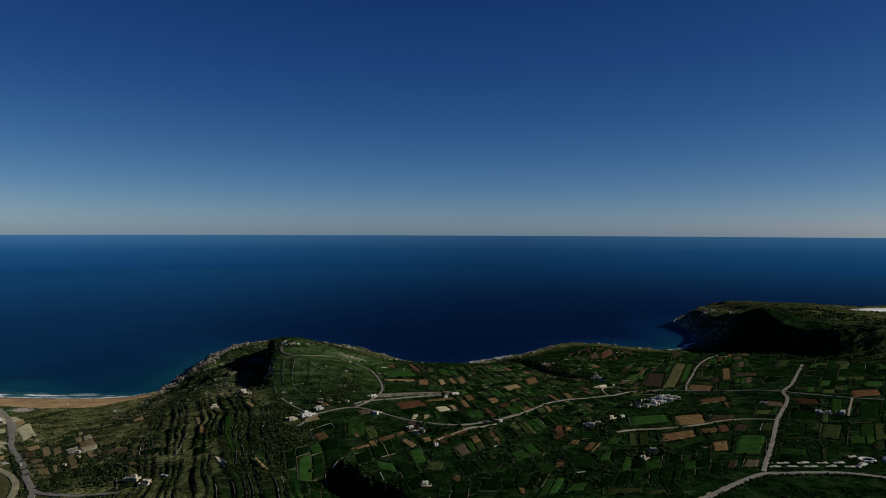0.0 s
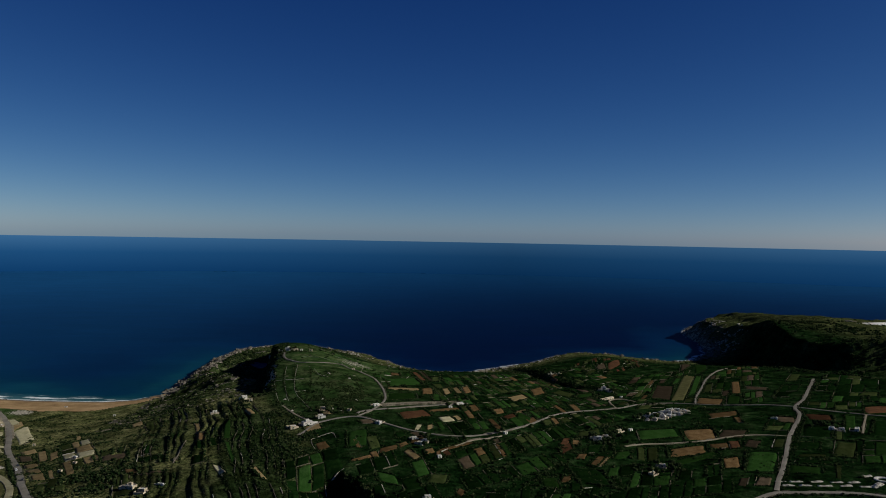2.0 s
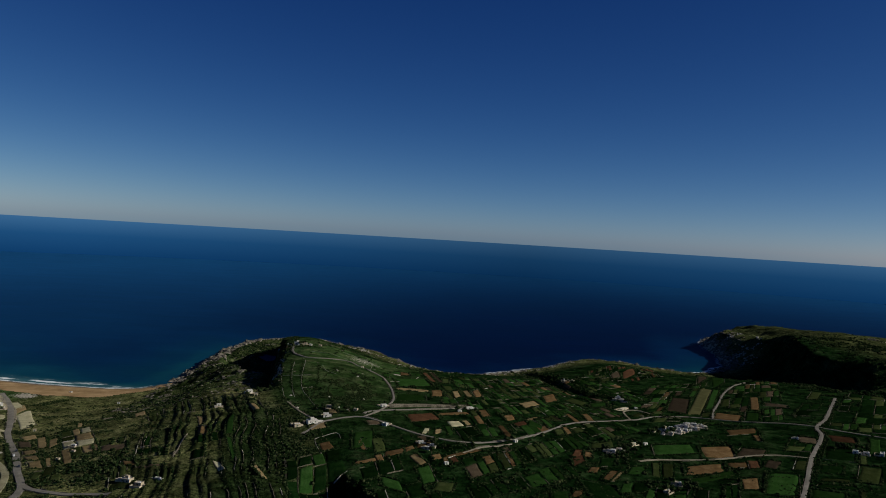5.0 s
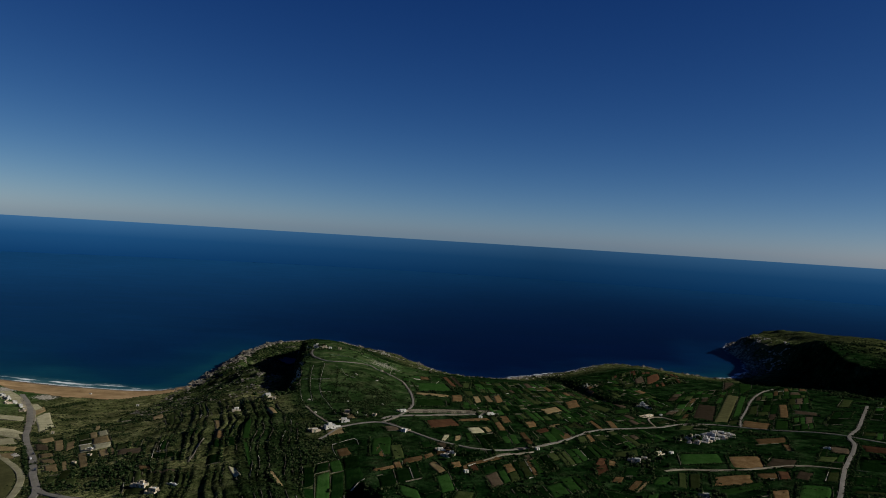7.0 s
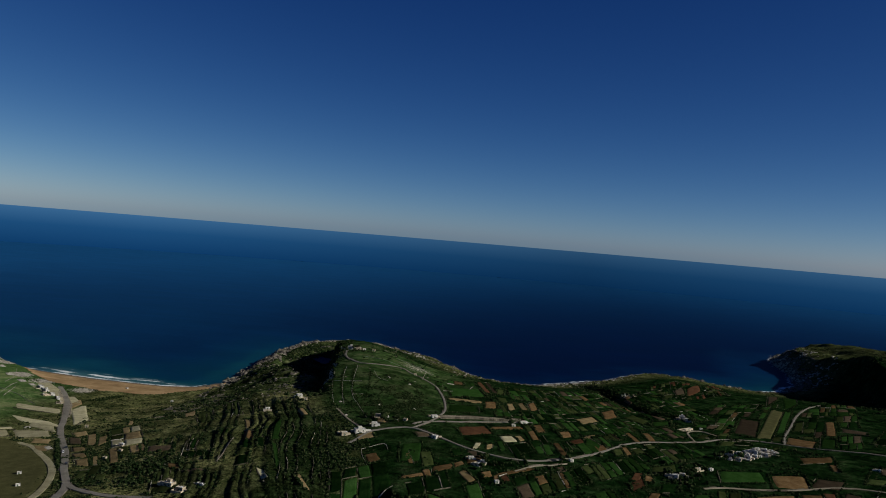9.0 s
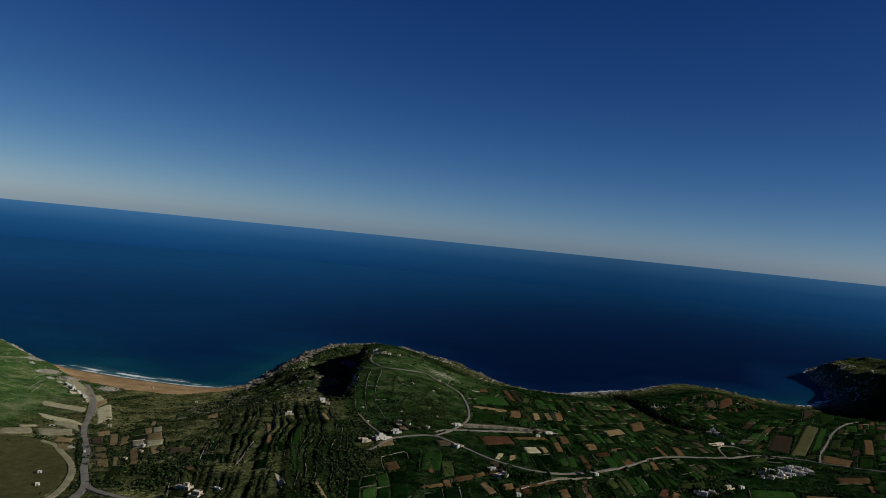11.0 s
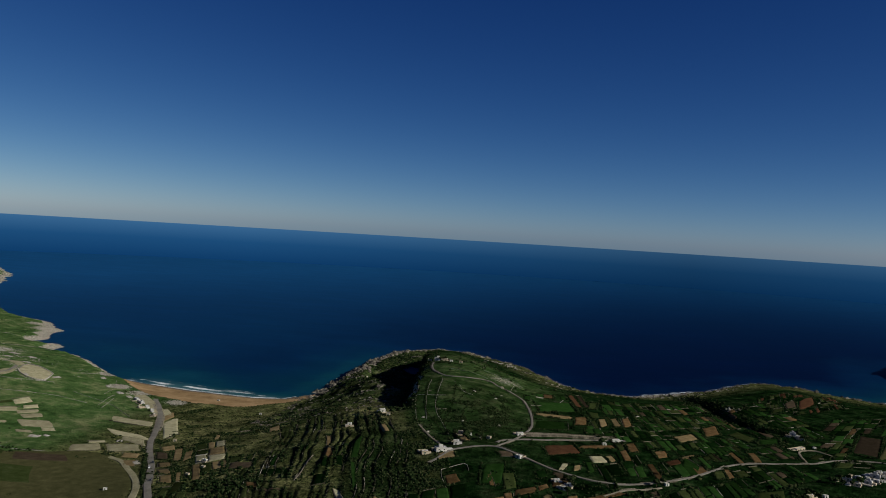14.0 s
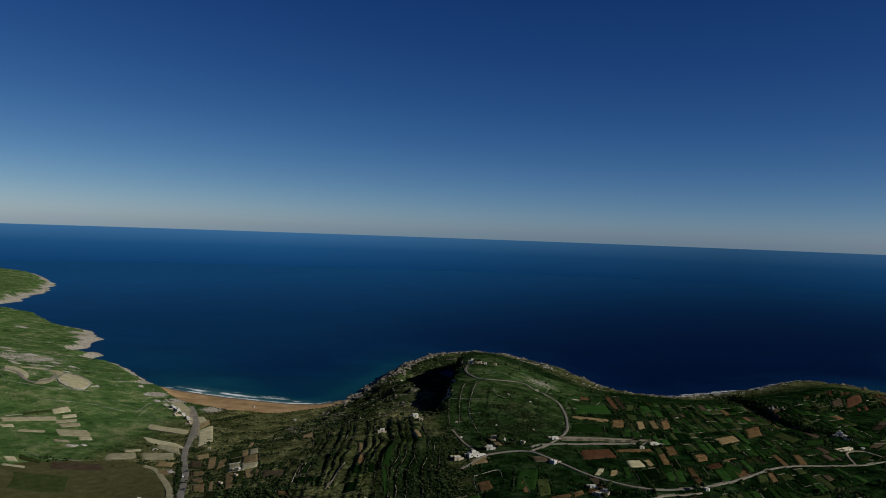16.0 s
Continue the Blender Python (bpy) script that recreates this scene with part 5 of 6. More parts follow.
for k, (hx, hy, ln, ww, aa) in enumerate(((-479, 828, 22, 7, 10), (-398, 848, 12, 7, 30), (-470, 835, 12, 4, -20), (-840, 1228, 45, 10, 15), (-800, 1215, 40, 9, -10), (-790, 1190, 30, 8, 5),
                                          (-760, 1180, 36, 8, -15), (-830, 1180, 40, 7, 10), (-720, 1165, 30, 7, -20), (-740, 1140, 26, 5, 0), (-690, 1110, 24, 5, 10), (-870, 1150, 40, 6, -5),
                                          (-867, 1175, 40, 7, -10), (-883, 1237, 34, 8, 0), (-844, 1237, 36, 7, -12), (-774, 1114, 30, 6, -5), (-919, 1268, 44, 8, 10), (-1137, 1499, 60, 10, -20), (-1120, 1560, 70, 10, -15), (-790, 1125, 26, 5, -8), (-705, 1045, 22, 5, -30), (-742, 1072, 30, 5, -20), (-815, 1150, 34, 5, 5), (-640, 1040, 30, 5, -28), (-612, 1062, 24, 4, 62), (-340, 775, 26, 5, -52), (-520, 1060, 26, 6, -40), (-550, 1085, 24, 6, -45), (-500, 1048, 20, 5, -40), (-580, 1120, 24, 5, -50))):
    heap("rubble_bank", hx, hy, ln * 0.55, ww * 1.5, 1.2, aa, 360 + k, "rubble", "weathered pale limestone rubble on the western pasture", "rubble bank")
for k, (hx, hy) in enumerate(((-90, 873), (-77, 818), (-49, 859), (-13, 852), (-48, 964), (-23, 951), (-27, 806), (-102, 793))):
    heap("stone_heap", hx, hy, 3.6, 2.2, 1.5, 40 * k, 440 + k, "rubble", "small pale heap of cleared field stones", "stone heap")
QUARRY = [(-663, 1055), (-675, 1082), (-678, 1098), (-664, 1098), (-643, 1086), (-624, 1072), (-616, 1051), (-611, 1034), (-620, 1029), (-633, 1031), (-648, 1039)]
for spread in (QUARRY, [(-770, 1086), (-757, 1088), (-720, 1065), (-699, 1045), (-685, 1023), (-707, 1037), (-727, 1046), (-738, 1047)],
               [(-664, 1011), (-674, 1032), (-675, 1050), (-665, 1052), (-657, 1035), (-657, 1015)]):
    ob = round_field("straw", spread)
    ob.name = ob.data.name = "earthwork"
    tagged(ob, "bare pale quarried earth with a low stone rim", "earthwork", "earthworks")
for a, b in zip(QUARRY, QUARRY[1:] + QUARRY[:1]):
    PALE_WALLS.append((*a, *b, 1.2, 1.6))
for cx_, cy_, ux_, uy_, vx_, vy_ in ((-690, 1092, 14, -9, 4, 6), (-733, 1098, 12, 3, 2, 7), (-470, 1040, 26, -26, 6, 4), (-430, 1000, 10, -14, 8, 5), (-51, 754, 7, 4, 2, -8), (-42, 803, 4, 2, 3, -11)):
    ob = field("tan" if cx_ > -100 else "straw", cx_, cy_, ux_, uy_, vx_, vy_)
    ob.name = ob.data.name = "earthwork"
    tagged(ob, "bare pale levelled earth with a low stone rim", "earthwork", "earthworks")


# ---- cars ----
def car(paint, label):
    thing = new("car")
    tagged(thing, label, "car", "cars on the road")
    bm = bmesh.new()
    box(bm, -0.85, 0.85, -2.1, 2.1, 0.3, 0.85, 0.12)
    body = part("body", bm, M[paint], thing)
    bm = bmesh.new()
    box(bm, -0.74, 0.74, -1.3, 0.9, 0.85, 1.42, 0.16)
    part("cabin_glass", bm, M["glass"], body)
    bm = bmesh.new()
    box(bm, -0.66, 0.66, -1.0, 0.55, 1.43, 1.48)
    part("car_roof", bm, M[paint], body)
    for x in (-0.8, 0.8):
        for y in (-1.3, 1.3):
            bm = bmesh.new()
            bmesh.ops.create_cone(bm, cap_ends=True, segments=14, radius1=0.32, radius2=0.32, depth=0.22, matrix=Matrix.Translation((x, y, 0.32)) @ Matrix.Rotation(math.pi / 2, 4, "Y"))
            part("wheel", bm, M["rubber"], thing)
    return thing


def road_pose(line, k, shift):
    a, b = line[k], line[k + 1]
    w = (b - a) / np.hypot(*(b - a))
    p = a + np.array((-w[1], w[0])) * shift
    return pose(p[0], p[1], float(ground_z(*a)) + 0.66, 0, 0, math.degrees(math.atan2(-w[0], w[1])))


main_road = ROAD_LINES[0][0]
dark_car = car("paint_dark", "dark small car on the valley road")
dark_car.matrix_basis = road_pose(main_road, 52, 1.6)
light_car = car("paint_light", "white small car on the valley road")
light_car.matrix_basis = road_pose(main_road, 55, -1.6)
copy_thing(dark_car, road_pose(main_road, 62, 1.6))


# ---- walls, scrub, rocks ----
def wall_pieces(runs):
    verts, faces = [], []
    for k, (x0, y0, x1, y1, h_, w_) in enumerate(runs):
        dx, dy = x1 - x0, y1 - y0
        n = math.hypot(dx, dy) or 1
        sx_, sy_ = -dy / n * w_ / 2, dx / n * w_ / 2
        z0, z1 = float(ground_z(x0, y0)), float(ground_z(x1, y1))
        i = len(verts)
        for x, y, z in ((x0, y0, z0), (x1, y1, z1)):
            verts += [(x - sx_, y - sy_, z - 0.5), (x + sx_, y + sy_, z - 0.5), (x + sx_ * 0.7, y + sy_ * 0.7, z + h_), (x - sx_ * 0.7, y - sy_ * 0.7, z + h_ * 0.93)]
        faces += [(i, i + 3, i + 7, i + 4), (i + 1, i + 5, i + 6, i + 2), (i + 3, i + 2, i + 6, i + 7), (i, i + 1, i + 2, i + 3), (i + 4, i + 7, i + 6, i + 5)]
    return verts, faces


if WALLS:
    v_, f_ = wall_pieces(WALLS)
    walls = new("field_walls", sheet_mesh("field_walls", v_, f_, M["stone_wall"]))
    tagged(walls, "weathered dry-stone walls between fields", "stone wall", kind="stuff")
    v_, f_ = wall_pieces(PALE_WALLS)
    walls = new("field_walls", sheet_mesh("field_walls", v_, f_, M["rubble"]))
    tagged(walls, "tumbled pale dry-stone walls and paths", "stone wall", kind="stuff")


def ball():
    bm = bmesh.new()
    bmesh.ops.create_icosphere(bm, subdivisions=1, radius=1)
    v = np.array([p.co[:] for p in bm.verts])
    f = np.array([[q.index for q in face.verts] for face in bm.faces])
    bm.free()
    return v, f


def bush_shape(seed, lobes):
    """A clump of small uneven lobes."""
    r = np.random.default_rng(seed)
    v0, f0 = ball()
    vs, fs = [], []
    for k in range(lobes):
        a, d = r.uniform(0, 6.28), r.uniform(0.1, 0.75)
        v = v0 * (1 + r.uniform(-0.3, 0.3, (len(v0), 1))) * r.uniform(0.35, 0.62) * (1, 1, r.uniform(0.7, 1.05))
        vs.append(v + (d * math.cos(a), d * math.sin(a), r.uniform(0.25, 0.75)))
        fs.append(f0 + k * len(v0))
    return np.vstack(vs), np.vstack(fs)


def rock_shape(seed):
    r = np.random.default_rng(seed)
    v0, f0 = ball()
    return v0 * (1 + r.uniform(-0.35, 0.35, (len(v0), 1))) * (1, r.uniform(0.6, 1.0), r.uniform(0.5, 0.8)), f0


def scatter(name, shapes, x, y, size, tall, sink, mat, label, category):
    """One object of many turned and scaled copies of the shapes, joined."""
    vs, fs, n = [], [], 0
    z = ground_z(x, y)
    r = np.random.default_rng(len(x))
    turn_, pick = r.uniform(0, 6.28, len(x)), r.integers(0, len(shapes), len(x))
    for k, (v, f) in enumerate(shapes):
        m = pick == k
        c, s = np.cos(turn_[m])[:, None], np.sin(turn_[m])[:, None]
        sz = size[m][:, None]
        vx = (v[:, 0] * c - v[:, 1] * s) * sz + x[m][:, None]
        vy = (v[:, 0] * s + v[:, 1] * c) * sz + y[m][:, None]
        vz = (v[:, 2] * tall - sink) * sz + z[m][:, None]
        vs.append(np.stack([vx, vy, vz], -1).reshape(-1, 3))
        fs.append((f[None] + (np.arange(m.sum()) * len(v))[:, None, None] + n).reshape(-1, 3))
        n += m.sum() * len(v)
    ob = new(name, sheet_mesh(name, np.vstack(vs), np.vstack(fs), M[mat]))
    return tagged(ob, label, category, kind="stuff")


def sown(n, x0, x1, y0, y1, chance):
    """Up to n places in a rectangle, thinned by a chance from 0 to 1."""
    x, y = rng.uniform(x0, x1, n), rng.uniform(y0, y1, n)
    ok = rng.uniform(0, 1, n) < chance(x, y)
    return x[ok], y[ok]


def clear(x, y, gap=1.0):
    """Which places lie off the roads, and off the fields."""
    off = np.ones(len(x), bool)
    for line, wide in ROAD_LINES:
        off &= line_distance(x, y, line[::2]) > wide / 2 + gap
    for cx, cy, u, v in FIELD_BOXES:
        d = u[0] * v[1] - u[1] * v[0]
        a = ((x - cx) * v[1] - (y - cy) * v[0]) / d
        b = ((y - cy) * u[0] - (x - cx) * u[1]) / d
        off &= ~((np.abs(a) < 1.02) & (np.abs(b) < 1.02))
    for hx, hy, hr in YARDS[3:]:
        off &= np.hypot(x - hx, y - hy) > hr * 0.45
    return off


BUSHES = [bush_shape(s, 3 + s % 2) for s in range(6)]
ROCKS = [rock_shape(s) for s in range(8)]

# scrub of the western slope and the valley behind the beach
x, y = sown(14000, -440, -20, 560, 1120, lambda x, y: (1 - step(-20, 20, x - scrub_edge(y))) * np.clip(-0.12 + 1.7 * bumps(x, y, 20, 91, 3), 0.04, 1) * step(85, 110, shore_at(x, y)) * (1 - 0.7 * terrace(x, y)[1]))
ok = clear(x, y)
scatter("scrub", BUSHES, x[ok], y[ok], rng.uniform(0.4, 1.2, ok.sum()) * (1 + 0.9 * (rng.random(ok.sum()) < 0.12)), 0.75, 0.2, "foliage", "dense olive green scrub on the slope", "scrub")
# bushes along the banks of the terraces
x, y = sown(90000, -300, 20, 480, 960, lambda x, y: terrace(x, y)[1] * np.clip(0.35 + 1.9 * bumps(x, y, 26, 55, 3), 0, 1))
f_ = terrace(x, y)[0]
ok = (f_ > 0.8) & (f_ < 0.99) & clear(x, y)
x, y = x[ok][:7500], y[ok][:7500]
scatter("hedge", BUSHES, x, y, rng.uniform(0.45, 1.4, len(x)), 1.0, 0.2, "foliage", "dark bushes along the terrace banks", "hedge")
# scrub of the coast, the hill and the headland
x, y = sown(14000, -300, 120, 1040, 1700, lambda x, y: np.clip(np.where(y < 1150, -0.05, 0.2) + 0.9 * bumps(x, y, 35, 95, 3), 0.02, 1) * step(14, 30, shore_at(x, y)) * (0.25 + 0.75 * (1 - step(-150, -130, x))))
ok = clear(x, y)
scatter("scrub", BUSHES, x[ok], y[ok], rng.uniform(0.8, 2.6, ok.sum()), 0.8, 0.2, "foliage", "low green scrub above the rocky shore", "scrub")
x, y = sown(12000, 560, 1300, 1060, 2080, lambda x, y: np.clip(-0.05 + 0.9 * bumps(x, y, 60, 97, 3), 0.02, 1) * step(14, 30, shore_at(x, y)))
ok = clear(x, y)
scatter("scrub", BUSHES, x[ok], y[ok], rng.uniform(1.2, 3.4, ok.sum()), 0.8, 0.2, "foliage", "low dark scrub on the headland", "scrub")
x, y = sown(7500, -40, 760, 480, 1500, lambda x, y: np.clip(-0.08 + 1.0 * bumps(x, y, 55, 99, 3), 0.02, 0.9) * step(20, 40, shore_at(x, y)))
ok = clear(x, y)
scatter("scrub", BUSHES, x[ok], y[ok], rng.uniform(0.8, 2.4, ok.sum()), 0.9, 0.2, "foliage", "bushes and carob scrub between fields", "scrub")
x, y = sown(9000, -1200, -420, 650, 1600, lambda x, y: np.clip(-0.25 + 1.0 * bumps(x, y, 50, 93, 3), 0.015, 1) * step(20, 40, shore_at(x, y)))
ok = clear(x, y)
scatter("scrub", BUSHES, x[ok], y[ok], rng.uniform(0.5, 1.6, ok.sum()), 0.7, 0.2, "foliage", "sparse low scrub on green pasture", "scrub")
hedge = np.array(HEDGES)
ok = clear(hedge[:, 0], hedge[:, 1], 0.3)
scatter("hedge", BUSHES, hedge[ok, 0], hedge[ok, 1], hedge[ok, 2], 0.95, 0.2, "foliage", "dark hedge bushes along field edges", "hedge")

# thick scrub in the valley, and clumps among the fields beside the road
x, y = sown(3200, -285, -170, 590, 735, lambda x, y: np.exp(-((x + 232) / 52) ** 4 - ((y - 665) / 60) ** 4) * np.clip(0.35 + 1.2 * bumps(x, y, 20, 131, 2), 0, 1))
ok = clear(x, y)
scatter("scrub", BUSHES, x[ok], y[ok], rng.uniform(0.8, 2.2, ok.sum()), 1.0, 0.2, "foliage", "thick dark scrub in the valley", "scrub")
spots = ((-413, 862, 5), (-297, 763, 5), (-352, 815, 3), (-344, 800, 3), (-336, 786, 3), (-326, 768, 3), (-316, 752, 3), (-306, 735, 3), (-365, 905, 4), (-360, 885, 4), (-448, 776, 5), (-458, 768, 5), (-470, 775, 5))
x = np.concatenate([rng.normal(a, r_ * 0.6, 14) for a, b, r_ in spots])
y = np.concatenate([rng.normal(b, r_ * 0.8, 14) for a, b, r_ in spots])
scatter("hedge", BUSHES, x, y, rng.uniform(0.6, 1.6, len(x)), 1.0, 0.2, "foliage", "dark clumps of bushes beside the valley road", "hedge")
edge_line = np.repeat(smooth_line([(-346, 806), (-327, 766), (-312, 737), (-296, 706)], 2.0), 3, axis=0)
edge_line = edge_line + rng.normal(0, 0.9, edge_line.shape)
scatter("hedge", BUSHES, edge_line[:, 0], edge_line[:, 1], rng.uniform(0.7, 1.7, len(edge_line)), 1.0, 0.2, "foliage", "dark overgrown ditch beside the valley road", "hedge")
# close, patchy scrub over the valley floor behind the beach
x, y = sown(26000, -400, -190, 690, 1025, lambda x, y: np.clip(-0.25 + 2.4 * bumps(x + 0.5 * y, y * 0.7, 15, 171, 3), 0.02, 1) * (1 - 0.6 * terrace(x, y)[1]) * step(85, 105, shore_at(x, y)))
ok = clear(x, y)
scatter("scrub", BUSHES, x[ok], y[ok], rng.uniform(0.5, 1.5, ok.sum()), 0.9, 0.2, "foliage", "close patchy scrub on the valley floor", "scrub")
# a small grove in rows, and green growth on the dune at the end of the beach
u, v = np.meshgrid(np.linspace(-1, 1, 6), np.linspace(-1, 1, 13))
x, y = (-398 + 7 * u + 7.5 * v + rng.normal(0, 0.4, u.shape)).ravel(), (1025 + 4 * u + 17 * v + rng.normal(0, 0.6, u.shape)).ravel()
scatter("grove", BUSHES, x, y, rng.uniform(1.0, 1.5, len(x)), 1.3, 0.2, "foliage", "small dark grove planted in rows behind the beach", "grove")
x, y = sown(2600, -530, -450, 1045, 1090, lambda x, y: np.exp(-((x + 488) / 30) ** 4 - ((y - 1066 + 0.3 * (x + 488)) / 8) ** 4) * np.clip(0.2 + 1.3 * bumps(x, y, 9, 173, 2), 0, 1))
ok = clear(x, y)
scatter("dune_grass", BUSHES, x[ok], y[ok], rng.uniform(0.5, 1.2, ok.sum()), 0.6, 0.2, "foliage", "low green growth on the dune behind the beach", "dune grass")
# dark carob clumps between the eastern fields
groves = ((252, 1094, 12), (268, 1053, 12), (241, 1170, 16), (262, 1130, 12), (290, 1170, 16), (226, 778, 9), (210, 706, 9), (244, 760, 8), (104, 687, 11), (122, 642, 11), (152, 624, 12), (275, 985, 10), (262, 960, 8),
          (36, 926, 8), (67, 986, 7), (75, 938, 7), (93, 854, 6), (40, 884, 7), (150, 960, 7), (180, 1040, 8), (130, 1060, 8), (330, 900, 8), (370, 1000, 8), (200, 900, 6), (380, 860, 8), (330, 770, 9), (300, 700, 9))
x = np.concatenate([rng.normal(a, r_, 5 * r_) for a, b, r_ in groves])
y = np.concatenate([rng.normal(b, r_ * 1.3, 5 * r_) for a, b, r_ in groves])
ok = clear(x, y, 0.5) & (shore_at(x, y) > 20)
scatter("thicket", BUSHES, x[ok], y[ok], rng.uniform(0.9, 2.5, ok.sum()), 1.1, 0.2, "foliage", "dark carob clumps between fields", "thicket")
# loose dark growth among the southern fields
x, y = sown(12000, -30, 420, 520, 720, lambda x, y: np.clip(-0.15 + 1.2 * bumps(x, y, 24, 157, 3) + 0.7 * np.exp(-((x - 118) / 48) ** 2 - ((y - 645) / 50) ** 2), 0, 0.9))
off = np.ones(len(x), bool)
for line, wide in ROAD_LINES:
    off &= line_distance(x, y, line[::2]) > wide / 2 + 1
scatter("scrub", BUSHES, x[off], y[off], rng.uniform(0.5, 1.5, off.sum()), 0.95, 0.2, "foliage", "loose dark bushes among the southern fields", "scrub")
# dark growth on the shaded bank, in the gully and at the headland's foot
x, y = sown(2600, -70, 40, 530, 650, lambda x, y: step(-4, 2, bank_side(x, y)) * (1 - step(30, 60, bank_side(x, y))) * np.clip(0.7 + bumps(x, y, 16, 151, 2), 0, 1))
ok = clear(x, y)
scatter("thicket", BUSHES, x[ok], y[ok], rng.uniform(0.8, 2.4, ok.sum()), 1.1, 0.2, "foliage", "dark thicket on the steep shaded bank", "thicket")
y = rng.uniform(1020, 1400, 1500)
x = np.interp(y, GULLY[:, 1], GULLY[:, 0]) + rng.normal(0, 11, 1500)
ok = clear(x, y) & (shore_at(x, y) > 8)
scatter("thicket", BUSHES, x[ok], y[ok], rng.uniform(1.0, 2.8, ok.sum()), 1.1, 0.2, "foliage", "dark thicket in the gully behind the cove", "thicket")
x, y = sown(9000, 560, 900, 960, 1500, lambda x, y: np.clip(0.35 + 1.1 * bumps(x, y, 34, 153, 3), 0, 1) * step(0, 60, x - np.interp(y, (960, 1060, 1150, 1400, 1500), (690, 610, 600, 660, 700))))
ok = clear(x, y) & (shore_at(x, y) > 20)
scatter("scrub", BUSHES, x[ok], y[ok], rng.uniform(1.2, 3.4, ok.sum()), 1.0, 0.2, "foliage", "dark maquis below the headland's cliff", "scrub")
# thick scrub below the crossroads, and a dark thicket on the hill's flank
x, y = sown(10000, -160, -40, 600, 890, lambda x, y: np.clip(0.4 + 1.2 * bumps(x, y, 22, 121, 2), 0, 1) * step(-62, -30, x - scrub_edge(y)) * (1 - step(8, 25, x - scrub_edge(y))))
ok = clear(x, y)
scatter("scrub", BUSHES, x[ok], y[ok], rng.uniform(0.6, 1.7, ok.sum()), 1.1, 0.2, "foliage", "tall dark thicket below the crossroads", "scrub")
x, y = sown(11000, -85, 5, 790, 980, lambda x, y: np.exp(-((x + 38) / 32) ** 4 - ((y - 880) / 82) ** 4) * np.clip(0.35 + 1.3 * bumps(x, y, 13, 123, 2), 0, 1))
ok = clear(x, y)
scatter("scrub", BUSHES, x[ok], y[ok], rng.uniform(0.5, 1.4, ok.sum()), 0.95, 0.2, "foliage", "dark thicket on the hill's green flank", "scrub")
# bushes along the meadow's old walls and round its sunken terraces
MEADOW_LINES = ([(-114, 976), (-105, 897), (-94, 851)], [(-105, 994), (-97, 923), (-84, 874), (-60, 813)], [(-92, 996), (-88, 939), (-79, 896), (-59, 815)],
                [(-72, 982), (-68, 931), (-67, 860)], [(-62, 930), (-50, 966), (-31, 969), (-13, 925), (-9, 867)],
                [(-45, 840), (-53, 896), (-44, 931), (-27, 922), (-18, 875)], [(-35, 834), (-26, 857), (-27, 894)], [(-57, 864), (-37, 820)])
rows_ = [np.repeat(smooth_line(p, 1.6), 2, axis=0) for p in MEADOW_LINES]
rows_ = np.vstack([p[rng.random(len(p)) < 0.72] for p in rows_])
rows_ = rows_ + rng.normal(0, 0.7, rows_.shape) + (1.0, 0.6)
ok = clear(rows_[:, 0], rows_[:, 1])
scatter("hedge", BUSHES, rows_[ok, 0], rows_[ok, 1], rng.uniform(0.5, 1.15, ok.sum()), 0.95, 0.2, "foliage", "dark bushes along the meadow's old walls", "hedge")
x, y = sown(700, -118, -50, 1118, 1160, lambda x, y: np.clip(0.3 + bumps(x, y, 14, 125, 2), 0, 1))
ok = clear(x, y, 2.0)
scatter("hedge", BUSHES, x[ok], y[ok], rng.uniform(0.6, 1.6, ok.sum()), 0.9, 0.2, "foliage", "garden hedges round the hilltop house", "hedge")

# shrubs added along the edge to blacken the shaded cliff face
y = rng.uniform(900, 1420, 1500)
x = np.interp(-y, -HILL_EDGE[:, 1], HILL_EDGE[:, 0]) + rng.normal(-7, 7, 1500)
scatter("scrub", BUSHES, x, y, rng.uniform(0.8, 2.2, 1500), 1.0, 0.2, "foliage", "dark shrubs added to deepen the cliff's shade", "scrub")

# the broken ground between the cliff and the western shore
x, y = sown(9000, -300, -150, 930, 1600, lambda x, y: np.clip(np.where(y < 1150, -0.35, -0.1) + 1.5 * bumps(x, y, 24, 141, 3), 0, 1) * step(25, 45, shore_at(x, y)) * (1 - step(-20, -5, x - np.interp(y, (930, 1050, 1200, 1420), (-127, -133, -147, -165)))))
scatter("scrub", BUSHES, x, y, rng.uniform(0.8, 2.4, len(x)), 1.0, 0.2, "foliage", "dark scrub among blocks below the cliff", "scrub")
x, y = sown(6500, -300, -150, 930, 1600, lambda x, y: np.clip(-0.2 + 1.6 * bumps(x, y, 30, 143, 3), 0, 1) * step(15, 30, shore_at(x, y)) * (1 - step(-20, -5, x - np.interp(y, (930, 1050, 1200, 1420), (-127, -133, -147, -165)))))
scatter("slope_rocks", ROCKS, x, y, rng.uniform(0.8, 3.4, len(x)), 1.0, 0.25, "rock", "fallen limestone blocks below the dark cliff", "rocks")

# bushes added to darken low ground where the hill's shadow falls short
x, y = sown(4200, -265, -160, 1380, 1600, lambda x, y: step(20, 40, shore_at(x, y)) * np.clip(0.75 + 0.8 * bumps(x, y, 22, 163, 2), 0, 1) * (1 - step(-30, -10, x - np.interp(-y, -HILL_EDGE[:, 1], HILL_EDGE[:, 0]))))
scatter("thicket", BUSHES, x, y, rng.uniform(1.0, 2.6, len(x)), 0.9, 0.2, "foliage", "dark bushes standing in for shadow on low ground above the sea", "thicket")

